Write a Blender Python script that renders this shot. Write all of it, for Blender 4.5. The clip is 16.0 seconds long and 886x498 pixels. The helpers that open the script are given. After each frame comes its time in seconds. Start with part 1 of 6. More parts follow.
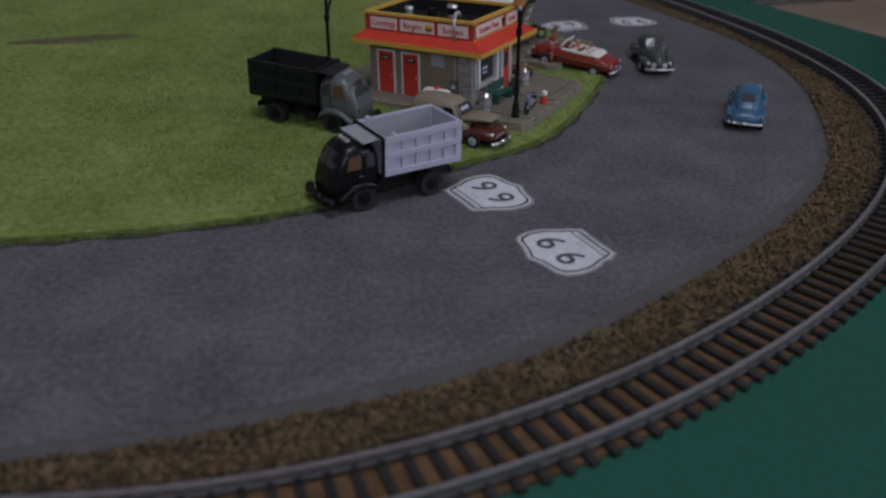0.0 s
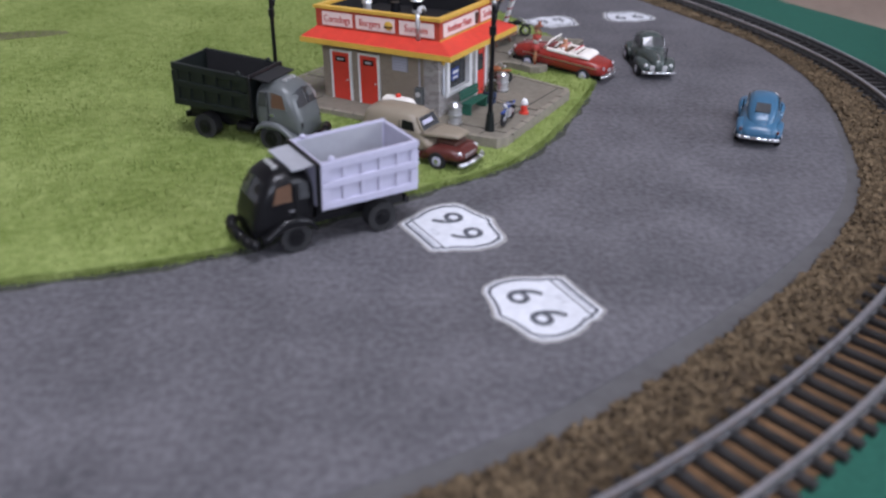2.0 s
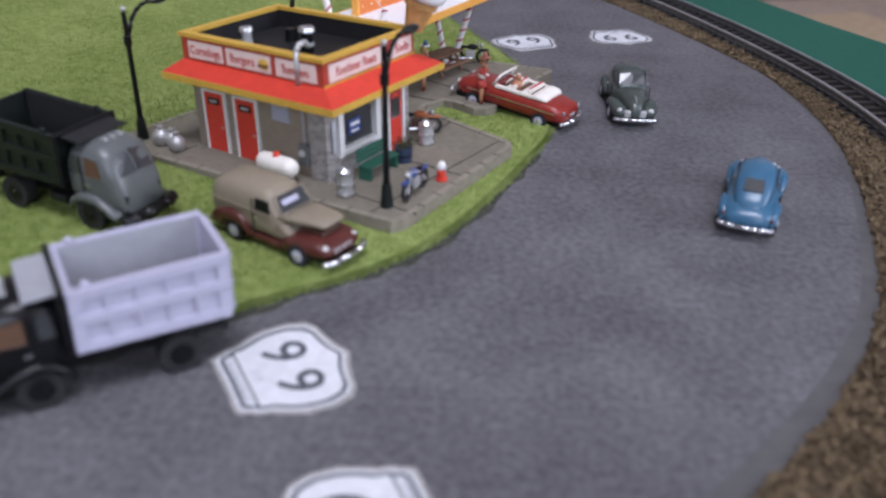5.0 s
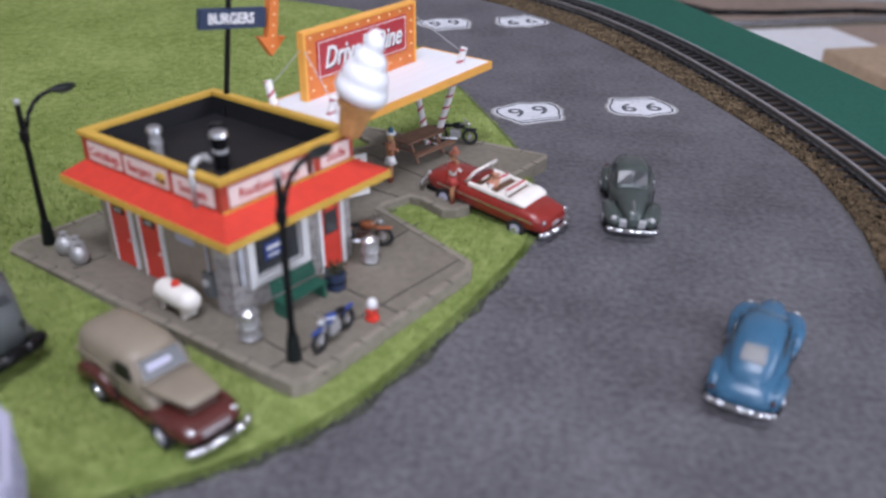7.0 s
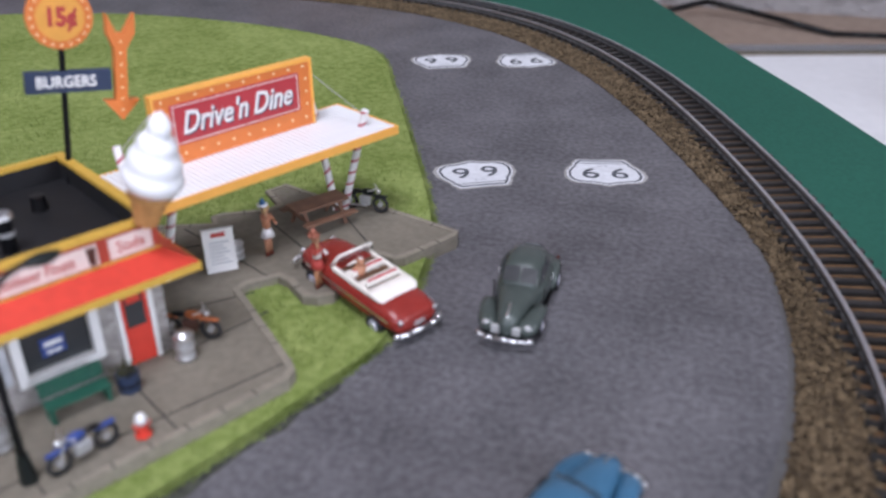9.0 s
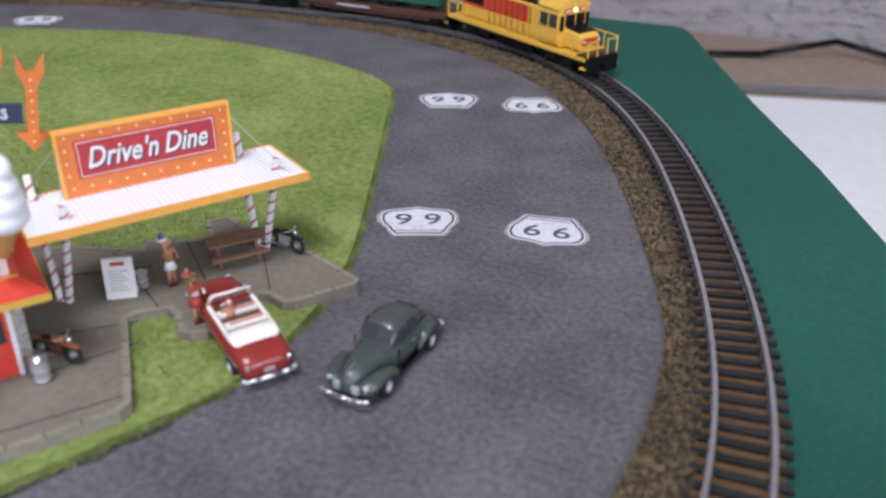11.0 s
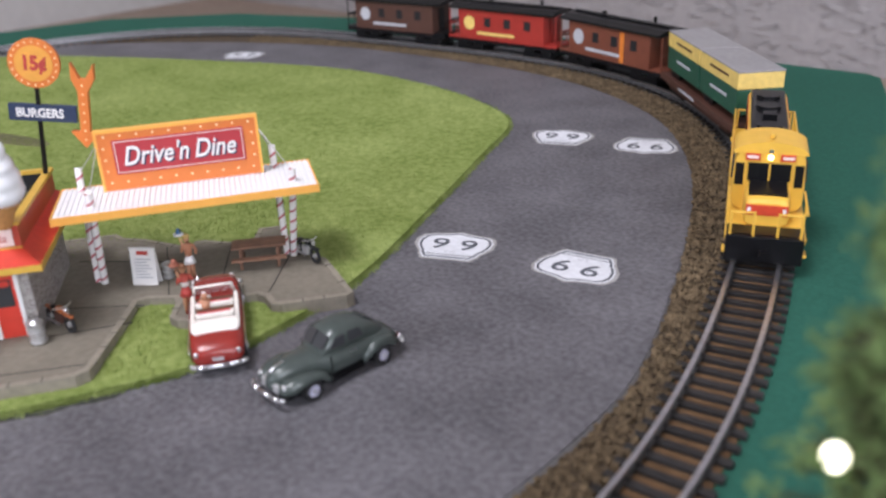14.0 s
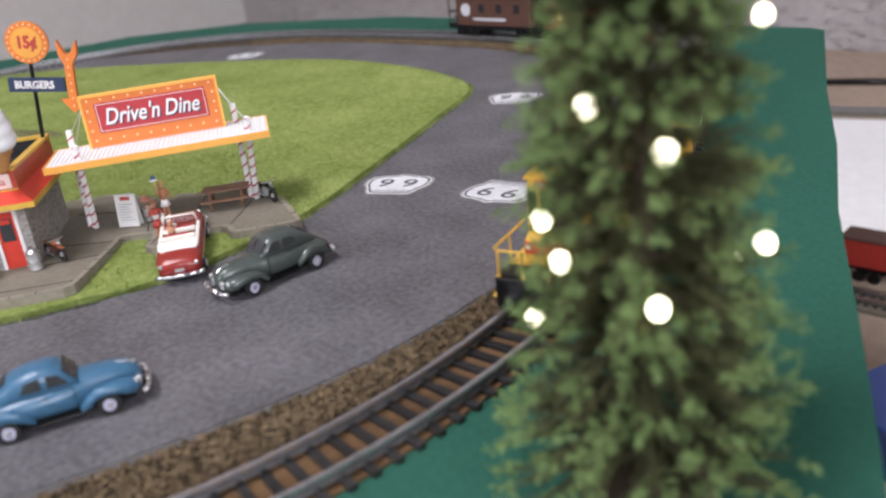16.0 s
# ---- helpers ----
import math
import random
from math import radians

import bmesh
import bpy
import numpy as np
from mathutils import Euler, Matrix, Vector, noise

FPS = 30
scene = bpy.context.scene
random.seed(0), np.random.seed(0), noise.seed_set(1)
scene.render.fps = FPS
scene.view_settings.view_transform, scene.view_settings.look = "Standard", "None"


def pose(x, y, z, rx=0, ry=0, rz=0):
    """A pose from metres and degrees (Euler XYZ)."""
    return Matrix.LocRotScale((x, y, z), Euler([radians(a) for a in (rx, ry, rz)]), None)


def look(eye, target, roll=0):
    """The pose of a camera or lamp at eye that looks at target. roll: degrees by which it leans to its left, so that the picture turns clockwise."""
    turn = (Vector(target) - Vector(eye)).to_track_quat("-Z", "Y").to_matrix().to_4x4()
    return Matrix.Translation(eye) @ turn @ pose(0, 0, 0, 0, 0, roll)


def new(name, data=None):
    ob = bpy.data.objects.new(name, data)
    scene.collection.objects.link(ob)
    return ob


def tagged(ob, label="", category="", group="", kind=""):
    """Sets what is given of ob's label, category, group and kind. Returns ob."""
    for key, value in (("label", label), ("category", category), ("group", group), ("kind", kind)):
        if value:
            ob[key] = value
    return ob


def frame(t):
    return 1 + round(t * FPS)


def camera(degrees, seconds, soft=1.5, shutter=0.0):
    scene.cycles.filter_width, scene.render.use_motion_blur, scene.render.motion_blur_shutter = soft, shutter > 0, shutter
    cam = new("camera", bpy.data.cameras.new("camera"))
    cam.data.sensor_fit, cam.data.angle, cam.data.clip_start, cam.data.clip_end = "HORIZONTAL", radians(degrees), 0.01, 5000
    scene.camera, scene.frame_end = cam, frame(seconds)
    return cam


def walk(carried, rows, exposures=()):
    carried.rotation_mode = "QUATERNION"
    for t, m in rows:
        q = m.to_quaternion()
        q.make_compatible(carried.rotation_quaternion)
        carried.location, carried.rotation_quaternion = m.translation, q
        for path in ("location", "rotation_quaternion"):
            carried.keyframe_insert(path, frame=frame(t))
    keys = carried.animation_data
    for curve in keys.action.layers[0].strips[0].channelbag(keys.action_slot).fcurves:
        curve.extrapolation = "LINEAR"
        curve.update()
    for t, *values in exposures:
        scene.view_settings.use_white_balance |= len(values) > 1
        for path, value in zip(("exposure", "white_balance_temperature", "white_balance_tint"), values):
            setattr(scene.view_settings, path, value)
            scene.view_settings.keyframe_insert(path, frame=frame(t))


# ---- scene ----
cam = camera(53.9, 16.0, soft=2.4)
cam.data.dof.use_dof, cam.data.dof.focus_distance, cam.data.dof.aperture_fstop = True, 0.42, 11.0
PATH = [
    (0, (0.045, 0.08, 0.154), (0.143, 1.84, -0.79), 1.7),
    (0.5, (0.044, 0.098, 0.149), (0.159, 1.858, -0.793), 1.8),
    (1, (0.046, 0.115, 0.145), (0.169, 1.87, -0.807), 1.9),
    (1.5, (0.052, 0.131, 0.145), (0.173, 1.883, -0.811), 1.8),
    (2, (0.063, 0.146, 0.14), (0.17, 1.898, -0.818), 1.9),
    (2.5, (0.07, 0.163, 0.138), (0.165, 1.912, -0.827), 2.0),
    (3, (0.078, 0.178, 0.134), (0.164, 1.925, -0.836), 2.3),
    (3.5, (0.097, 0.192, 0.135), (0.158, 1.935, -0.844), 1.8),
    (3.7, (0.104, 0.198, 0.138), (0.153, 1.932, -0.857), 2.0),
    (5.8, (0.136, 0.264, 0.131), (0.118, 2.003, -0.857), 1.3),
    (6, (0.142, 0.268, 0.13), (0.108, 2.004, -0.863), 0.4),
    (6.5, (0.143, 0.292, 0.139), (0.065, 2.028, -0.851), 0.6),
    (7, (0.157, 0.313, 0.148), (0.014, 2.047, -0.838), 1.8),
    (7.5, (0.181, 0.329, 0.144), (-0.051, 2.046, -0.856), 1.0),
    (8, (0.201, 0.345, 0.148), (-0.117, 2.05, -0.847), 0.6),
    (8.5, (0.219, 0.359, 0.15), (-0.146, 2.059, -0.839), 1.2),
    (9, (0.236, 0.373, 0.159), (-0.195, 2.057, -0.831), 0.8),
    (9.5, (0.255, 0.388, 0.161), (-0.227, 2.058, -0.828), 1.4),
    (10, (0.275, 0.397, 0.167), (-0.288, 2.046, -0.816), 1.1),
    (10.2, (0.283, 0.398, 0.173), (-0.316, 2.036, -0.806), 1.2),
    (12.3, (0.354, 0.428, 0.174), (-0.587, 1.925, -0.761), 0.2),
    (12.5, (0.356, 0.43, 0.169), (-0.62, 1.91, -0.755), 0.2),
    (13, (0.37, 0.441, 0.167), (-0.733, 1.858, -0.714), -0.8),
    (13.5, (0.391, 0.455, 0.164), (-0.808, 1.796, -0.709), -1.4),
    (14, (0.406, 0.466, 0.16), (-0.883, 1.738, -0.687), -2.7),
    (14.5, (0.427, 0.472, 0.147), (-0.918, 1.693, -0.689), -4.1),
    (15, (0.454, 0.474, 0.14), (-0.915, 1.672, -0.692), -5.0),
    (15.5, (0.469, 0.469, 0.137), (-0.922, 1.657, -0.67), -5.8),
    (16, (0.486, 0.455, 0.142), (-0.894, 1.66, -0.66), -7.2),
]
walk(cam, [(t, look(eye, target, roll)) for t, eye, target, roll in PATH],
     exposures=[(0, -1.83, 6000, 9), (0.3, -1.42, 6000, 9), (0.6, -0.92, 5950, 9), (1.0, -0.40, 5900, 9), (1.4, -0.38, 5900, 10), (3.5, -0.46, 5900, 11), (7.0, -0.40, 5900, 11), (9.0, -0.33, 5950, 10), (12.5, -0.24, 6050, 10), (16.0, -0.04, 6500, 9)])

# ---- light: two windows out of view, an added overhead fill, the room's white bounce ----
world = bpy.data.worlds.new("sky_light")
scene.world = world
world.use_nodes = True
wn = world.node_tree.nodes
sky = wn.new("ShaderNodeTexSky")
sky.sky_type = "NISHITA"
sky.sun_disc = False
sky.sun_elevation, sky.sun_rotation = radians(38), radians(220)
world.node_tree.links.new(sky.outputs[0], wn["Background"].inputs[0])
wn["Background"].inputs[1].default_value = 0.12


def area_lamp(name, eye, target, sx, sy, watts, colour):
    d = bpy.data.lights.new(name, "AREA")
    d.shape, d.size, d.size_y, d.energy, d.color = "RECTANGLE", sx, sy, watts, colour
    ob = new(name, d)
    ob.matrix_world = look(eye, target)
    return ob


area_lamp("window_daylight", (0.2, -2.4, 1.35), (0.1, 0.55, 0.0), 1.3, 0.9, 44, (0.90, 0.90, 1.0))
# fills in from above; added, with no lamp fitting built or known
area_lamp("overhead_fill_light", (0.15, -0.05, 1.86), (0.1, 0.6, 0.0), 0.7, 0.7, 56, (0.97, 0.93, 1.0))
# east window is out of view, assumed from the bright diner front
area_lamp("east_window_daylight", (2.55, -0.35, 0.95), (0.1, 0.55, 0.0), 1.3, 1.1, 54, (0.92, 0.92, 1.0))

# ---- materials ----


def mat(name, col, rough=0.6, metal=0.0, grain=0.12, scale=300.0, bump=0.0, spec=0.5, col2=None, patch=40.0, alpha=1.0, emit=0.0, rand=0.0):
    """A principled material with fine grain, broad stains and a little relief."""
    m = bpy.data.materials.new(name)
    m.use_nodes = True
    n, l = m.node_tree.nodes, m.node_tree.links
    p = n["Principled BSDF"]
    p.inputs["Roughness"].default_value, p.inputs["Metallic"].default_value = rough, metal
    p.inputs["Specular IOR Level"].default_value = spec
    tc = n.new("ShaderNodeTexCoord")
    fine, broad = n.new("ShaderNodeTexNoise"), n.new("ShaderNodeTexNoise")
    for tex, s, d in ((fine, scale, 4.0), (broad, patch, 3.0)):
        tex.inputs["Scale"].default_value, tex.inputs["Detail"].default_value = s, d
        l.new(tc.outputs["Object"], tex.inputs["Vector"])
    ramp = n.new("ShaderNodeMix")
    ramp.data_type = "RGBA"
    dark = tuple(c * (1 - grain) for c in col[:3]) if col2 is None else col2
    light = tuple(min(1.0, c * (1 + grain)) for c in col[:3])
    ramp.inputs["A"].default_value, ramp.inputs["B"].default_value = (*dark, 1), (*light, 1)
    add = n.new("ShaderNodeMath")
    add.operation = "MULTIPLY_ADD"
    add.inputs[1].default_value = 0.6
    l.new(fine.outputs["Fac"], add.inputs[0])
    half = n.new("ShaderNodeMath")
    half.operation = "MULTIPLY"
    half.inputs[1].default_value = 0.4
    l.new(broad.outputs["Fac"], half.inputs[0])
    l.new(half.outputs[0], add.inputs[2])
    mr = n.new("ShaderNodeMapRange")
    mr.inputs["From Min"].default_value, mr.inputs["From Max"].default_value = 0.36, 0.64
    l.new(add.outputs[0], mr.inputs["Value"])
    l.new(mr.outputs[0], ramp.inputs["Factor"])
    out = ramp.outputs["Result"]
    if rand:
        info, hsv = n.new("ShaderNodeObjectInfo"), n.new("ShaderNodeHueSaturation")
        rr = n.new("ShaderNodeMapRange")
        rr.inputs["To Min"].default_value, rr.inputs["To Max"].default_value = 1 - rand, 1 + rand
        l.new(info.outputs["Random"], rr.inputs["Value"])
        l.new(rr.outputs[0], hsv.inputs["Value"])
        l.new(out, hsv.inputs["Color"])
        out = hsv.outputs[0]
    l.new(out, p.inputs["Base Color"])
    if bump:
        b = n.new("ShaderNodeBump")
        b.inputs["Strength"].default_value, b.inputs["Distance"].default_value = bump, 0.0006
        l.new(fine.outputs["Fac"], b.inputs["Height"])
        l.new(b.outputs[0], p.inputs["Normal"])
    if emit:
        p.inputs["Emission Color"].default_value = (*col[:3], 1)
        p.inputs["Emission Strength"].default_value = emit
    return m


def glass_mat(name, col, rough=0.05):
    m = bpy.data.materials.new(name)
    m.use_nodes = True
    p = m.node_tree.nodes["Principled BSDF"]
    p.inputs["Base Color"].default_value = (*col, 1)
    p.inputs["Roughness"].default_value = rough
    p.inputs["Transmission Weight"].default_value = 0.85
    p.inputs["IOR"].default_value = 1.2
    return m


ASPHALT = mat("asphalt_print", (0.152, 0.146, 0.158), 0.62, 0, 0.0, 420, 0.25, 0.35, col2=(0.066, 0.064, 0.070), patch=30)
ROAD_EDGE = mat("pale_paper_edge", (0.092, 0.089, 0.090), 0.7, 0, 0.15, 200)
GRASS_MAT = mat("grass_mat", (0.28, 0.335, 0.11), 0.95, 0, 0.0, 300, 0.8, 0.1, col2=(0.145, 0.195, 0.045), patch=18)
BLADE = mat("grass_fibre", (0.31, 0.37, 0.125), 0.9, 0, 0.0, 90, 0, 0.1, col2=(0.13, 0.175, 0.04), patch=25)
BALLAST = mat("brown_ballast", (0.125, 0.092, 0.060), 0.95, 0, 0.0, 600, 1.0, 0.15, col2=(0.034, 0.026, 0.018), patch=160)
GREEN_BOARD = mat("green_cloth", (0.024, 0.097, 0.068), 0.9, 0, 0.12, 500, 0.25, 0.15, patch=6)
SOIL = mat("brown_board", (0.135, 0.08, 0.042), 0.9, 0, 0.3, 200, 0.4, 0.1)
TIE = mat("tie_plastic", (0.020, 0.019, 0.019), 0.42, 0, 0.3, 300, 0.2, 0.4, rand=0.25)
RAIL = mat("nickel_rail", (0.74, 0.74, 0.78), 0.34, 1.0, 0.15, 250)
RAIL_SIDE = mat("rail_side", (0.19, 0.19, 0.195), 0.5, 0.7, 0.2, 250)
CONCRETE = mat("aged_concrete", (0.185, 0.165, 0.13), 0.8, 0, 0.14, 350, 0.3, 0.25, patch=60)
KERB = mat("kerb_concrete", (0.24, 0.215, 0.17), 0.8, 0, 0.15, 350, 0.3, 0.25, patch=60)
JOINT = mat("dark_joint", (0.045, 0.04, 0.035), 0.9)
WHITE_ROAD = mat("road_marking_white", (0.62, 0.63, 0.66), 0.7, 0, 0.10, 300)
HALO = mat("faded_marking_edge", (0.33, 0.32, 0.31), 0.8, 0, 0.25, 900)
INK = mat("printed_dark_ink", (0.07, 0.075, 0.09), 0.7, 0, 0.2, 400)
FAINT_INK = mat("faint_grey_ink", (0.45, 0.46, 0.49), 0.7, 0, 0.15, 400)
PLASTER = mat("textured_plaster", (0.36, 0.34, 0.34), 0.42, 0, 0.10, 90, 1.0, 0.2, patch=10)
ROOM_WHITE = mat("room_paint", (0.56, 0.55, 0.54), 0.9, 0, 0.04, 20)
CARPET = mat("floor_board", (0.40, 0.31, 0.25), 0.85, 0, 0.12, 60, 0.3, 0.2, patch=5)
WHITE_CLOTH = mat("white_cloth", (0.90, 0.90, 0.92), 0.9, 0, 0.04, 60, 0.2, 0.1, patch=8)
CARD = mat("brown_card", (0.44, 0.32, 0.21), 0.85, 0, 0.1, 80)
BLACK = mat("black_plastic", (0.006, 0.006, 0.007), 0.30, 0, 0.2, 200, spec=0.3)
BLACK_MATT = mat("black_matt", (0.008, 0.008, 0.009), 0.8, 0, 0.2, 300)
DARK_ROOF = mat("tar_roof", (0.008, 0.008, 0.010), 0.6, 0, 0.3, 200)
TYRE = mat("rubber_tyre", (0.014, 0.014, 0.015), 0.8, 0, 0.2, 400)
CHROME = mat("chrome", (0.75, 0.76, 0.78), 0.30, 1.0, 0.05, 200)
SILVER = mat("silver_paint", (0.50, 0.50, 0.50), 0.5, 0.6, 0.1, 400)
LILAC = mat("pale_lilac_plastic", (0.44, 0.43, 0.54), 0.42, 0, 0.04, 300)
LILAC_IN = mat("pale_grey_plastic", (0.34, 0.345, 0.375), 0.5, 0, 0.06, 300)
BLACK_GREEN = mat("black_green_plastic", (0.009, 0.012, 0.011), 0.42, 0, 0.2, 300, spec=0.3)
GREY_CAB = mat("grey_enamel", (0.10, 0.108, 0.108), 0.35, 0, 0.06, 300)
TAN = mat("tan_enamel", (0.25, 0.21, 0.155), 0.45, 0, 0.05, 300)
MAROON = mat("maroon_enamel", (0.085, 0.022, 0.018), 0.3, 0, 0.1, 300)
BLUE_CAR = mat("blue_enamel", (0.045, 0.125, 0.215), 0.30, 0, 0.08, 300)
GREEN_CAR = mat("green_grey_enamel", (0.062, 0.076, 0.070), 0.26, 0.1, 0.08, 300)
RED_CAR = mat("dark_red_enamel", (0.235, 0.026, 0.02), 0.25, 0, 0.08, 300)
CREAM = mat("cream_plastic", (0.78, 0.74, 0.68), 0.5, 0, 0.05, 300)
GLASS_DARK = mat("smoked_glazing", (0.040, 0.042, 0.045), 0.22, 0, 0.1, 200, spec=0.6)
GLASS_CLEAR = glass_mat("clear_glazing", (0.9, 0.92, 0.95))
INTERIOR = mat("tan_interior", (0.10, 0.05, 0.025), 0.7)
RED_ROOF = mat("red_roof_paint", (0.58, 0.045, 0.025), 0.5, 0, 0.10, 300)
RED_BAND = mat("red_band_paint", (0.40, 0.055, 0.03), 0.5, 0, 0.10, 300)
YELLOW_TRIM = mat("yellow_trim", (0.60, 0.37, 0.055), 0.5, 0, 0.08, 300)
RED_DOOR = mat("red_door_paint", (0.62, 0.05, 0.03), 0.45, 0, 0.06, 300)
WHITE_PAINT = mat("white_paint", (0.78, 0.77, 0.76), 0.5, 0, 0.04, 300)
PINK_PANEL = mat("pale_pink_panel", (0.75, 0.62, 0.57), 0.55, 0, 0.05, 300)
RED_INK = mat("red_lettering", (0.42, 0.05, 0.04), 0.6)
GREEN_BENCH = mat("green_bench", (0.02, 0.10, 0.065), 0.5)
BLUE_PAINT = mat("blue_paint", (0.03, 0.06, 0.24), 0.4)
ORANGE = mat("orange_sign", (0.66, 0.19, 0.04), 0.5, 0, 0.06, 250)
DISC_FACE = mat("price_disc_face", (0.72, 0.34, 0.06), 0.5, 0, 0.08, 250)
ORANGE_TRIM = mat("orange_trim", (0.85, 0.42, 0.08), 0.5, 0, 0.05, 250)
SIGN_RED = mat("sign_red", (0.42, 0.035, 0.045), 0.5, 0, 0.06, 250)
NAVY = mat("sign_navy", (0.025, 0.04, 0.085), 0.5)
BULB_CREAM = mat("cream_bulbs", (0.85, 0.66, 0.36), 0.4)
CANOPY_WHITE = mat("white_corrugated", (0.86, 0.86, 0.87), 0.4, 0, 0.03, 300)
STRIPE_RED = mat("stripe_red", (0.42, 0.10, 0.12), 0.5)
ICE = mat("white_ice_cream", (0.84, 0.84, 0.86), 0.4, 0, 0.02, 200)
CONE = mat("waffle_cone", (0.50, 0.26, 0.09), 0.6, 0, 0.2, 500, 0.4)
WOOD = mat("brown_wood", (0.20, 0.105, 0.065), 0.7, 0, 0.2, 300)
LOCO_YELLOW = mat("loco_yellow", (0.72, 0.43, 0.06), 0.4, 0, 0.05, 200)
LOCO_RED = mat("loco_red", (0.55, 0.06, 0.025), 0.4)
TRAILER_GREEN = mat("trailer_green", (0.018, 0.085, 0.05), 0.45, 0, 0.08, 200)
TRAILER_YELLOW = mat("trailer_yellow", (0.75, 0.55, 0.16), 0.5)
TRAILER_TOP = mat("trailer_roof_grey", (0.27, 0.26, 0.265), 0.5)
FREIGHT_BROWN = mat("freight_brown", (0.075, 0.032, 0.022), 0.5, 0, 0.1, 200)
FREIGHT_ORANGE = mat("freight_orange_brown", (0.17, 0.05, 0.027), 0.5, 0, 0.1, 200)
CABOOSE_RED = mat("caboose_red", (0.33, 0.028, 0.02), 0.45, 0, 0.1, 200)
CABOOSE_ORANGE = mat("caboose_orange", (0.66, 0.20, 0.03), 0.45)
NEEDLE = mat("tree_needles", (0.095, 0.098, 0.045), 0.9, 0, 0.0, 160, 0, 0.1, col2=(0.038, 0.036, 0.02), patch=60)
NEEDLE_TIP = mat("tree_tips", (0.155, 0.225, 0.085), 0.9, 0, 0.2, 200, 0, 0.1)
BARK = mat("tree_wire_trunk", (0.05, 0.035, 0.02), 0.8)
BULB = mat("lit_bulb", (1.0, 0.93, 0.70), 0.4, emit=7.0)
HEADLIGHT = mat("lit_headlight", (1.0, 0.75, 0.35), 0.4, emit=5.0)

# ---- mesh helpers; things are built in millimetres ----
MM = 0.001


def finish(bm, name, material, smooth=False):
    me = bpy.data.meshes.new(name)
    bmesh.ops.recalc_face_normals(bm, faces=bm.faces)
    for f in bm.faces:
        f.smooth = smooth
    bm.to_mesh(me)
    bm.free()
    me.materials.append(material)
    return me


def part(name, bm, material, parent, label="", smooth=False, at=None):
    """One bmesh, in millimetres, as one mesh object under a thing or part."""
    if bm.verts:
        bmesh.ops.scale(bm, vec=(MM, MM, MM), verts=bm.verts)
    ob = new(name, finish(bm, name, material, smooth))
    ob.parent = parent
    if at is not None:
        ob.matrix_basis = at
    return tagged(ob, label)


def thing(name, x, y, z, yaw, label, category, group="", kind=""):
    ob = new(name)
    ob.empty_display_size = 0.01
    ob.matrix_basis = pose(x, y, z, 0, 0, yaw)
    return tagged(ob, label, category, group, kind)


def solid(name, bm, material, label, category, m=None, smooth=False, group="", kind=""):
    """A thing that is one mesh, in millimetres."""
    bmesh.ops.scale(bm, vec=(MM, MM, MM), verts=bm.verts)
    ob = new(name, finish(bm, name, material, smooth))
    if m is not None:
        ob.matrix_basis = m
    return tagged(ob, label, category, group, kind)


def bx(bm, x0, x1, y0, y1, z0, z1, bevel=0.0, m=None):
    r = bmesh.ops.create_cube(bm, size=1.0)
    vs = r["verts"]
    for v in vs:
        v.co = Vector(((x0 + x1) / 2 + v.co.x * (x1 - x0), (y0 + y1) / 2 + v.co.y * (y1 - y0), (z0 + z1) / 2 + v.co.z * (z1 - z0)))
    if bevel:
        es = list({e for v in vs for e in v.link_edges})
        out = bmesh.ops.bevel(bm, geom=es, offset=bevel, segments=2, affect="EDGES", profile=0.5)
        vs = list({v for f in out["faces"] for v in f.verts} | {v for v in vs if v.is_valid})
    if m is not None:
        bmesh.ops.transform(bm, matrix=m, verts=vs)
    return bm


def cyl(bm, a, b, r0, r1=None, seg=12, caps=True):
    r1 = r0 if r1 is None else r1
    a, b = Vector(a), Vector(b)
    d = b - a
    m = Matrix.Translation((a + b) / 2) @ d.to_track_quat("Z", "Y").to_matrix().to_4x4()
    bmesh.ops.create_cone(bm, cap_ends=caps, segments=seg, radius1=r0, radius2=r1, depth=d.length, matrix=m)
    return bm


def ball(bm, c, rx, ry=None, rz=None, seg=12, rings=8):
    ry, rz = ry or rx, rz or rx
    bmesh.ops.create_uvsphere(bm, u_segments=seg, v_segments=rings, radius=1.0,
                              matrix=Matrix.Translation(c) @ Matrix.Diagonal((rx, ry, rz, 1)))
    return bm


def prism(bm, pts, z0, z1, bevel=0.0):
    """An upright prism on an outline."""
    lo = [bm.verts.new((x, y, z0)) for x, y in pts]
    hi = [bm.verts.new((x, y, z1)) for x, y in pts]
    n = len(pts)
    bm.faces.new(lo[::-1])
    top = bm.faces.new(hi)
    for i in range(n):
        bm.faces.new((lo[i], lo[(i + 1) % n], hi[(i + 1) % n], hi[i]))
    if bevel:
        bmesh.ops.bevel(bm, geom=list(top.edges), offset=bevel, segments=2, affect="EDGES", profile=0.5)
    return bm


def side_prism(bm, pts, y0, y1, bevel=0.0):
    """A profile in x and z, extruded across y."""
    lo = [bm.verts.new((x, y0, z)) for x, z in pts]
    hi = [bm.verts.new((x, y1, z)) for x, z in pts]
    n = len(pts)
    fs = [bm.faces.new(lo[::-1]), bm.faces.new(hi)]
    for i in range(n):
        fs.append(bm.faces.new((lo[i], lo[(i + 1) % n], hi[(i + 1) % n], hi[i])))
    if bevel:
        bmesh.ops.bevel(bm, geom=list({e for f in fs[:2] for e in f.edges}), offset=bevel, segments=2, affect="EDGES", profile=0.5)
    return bm


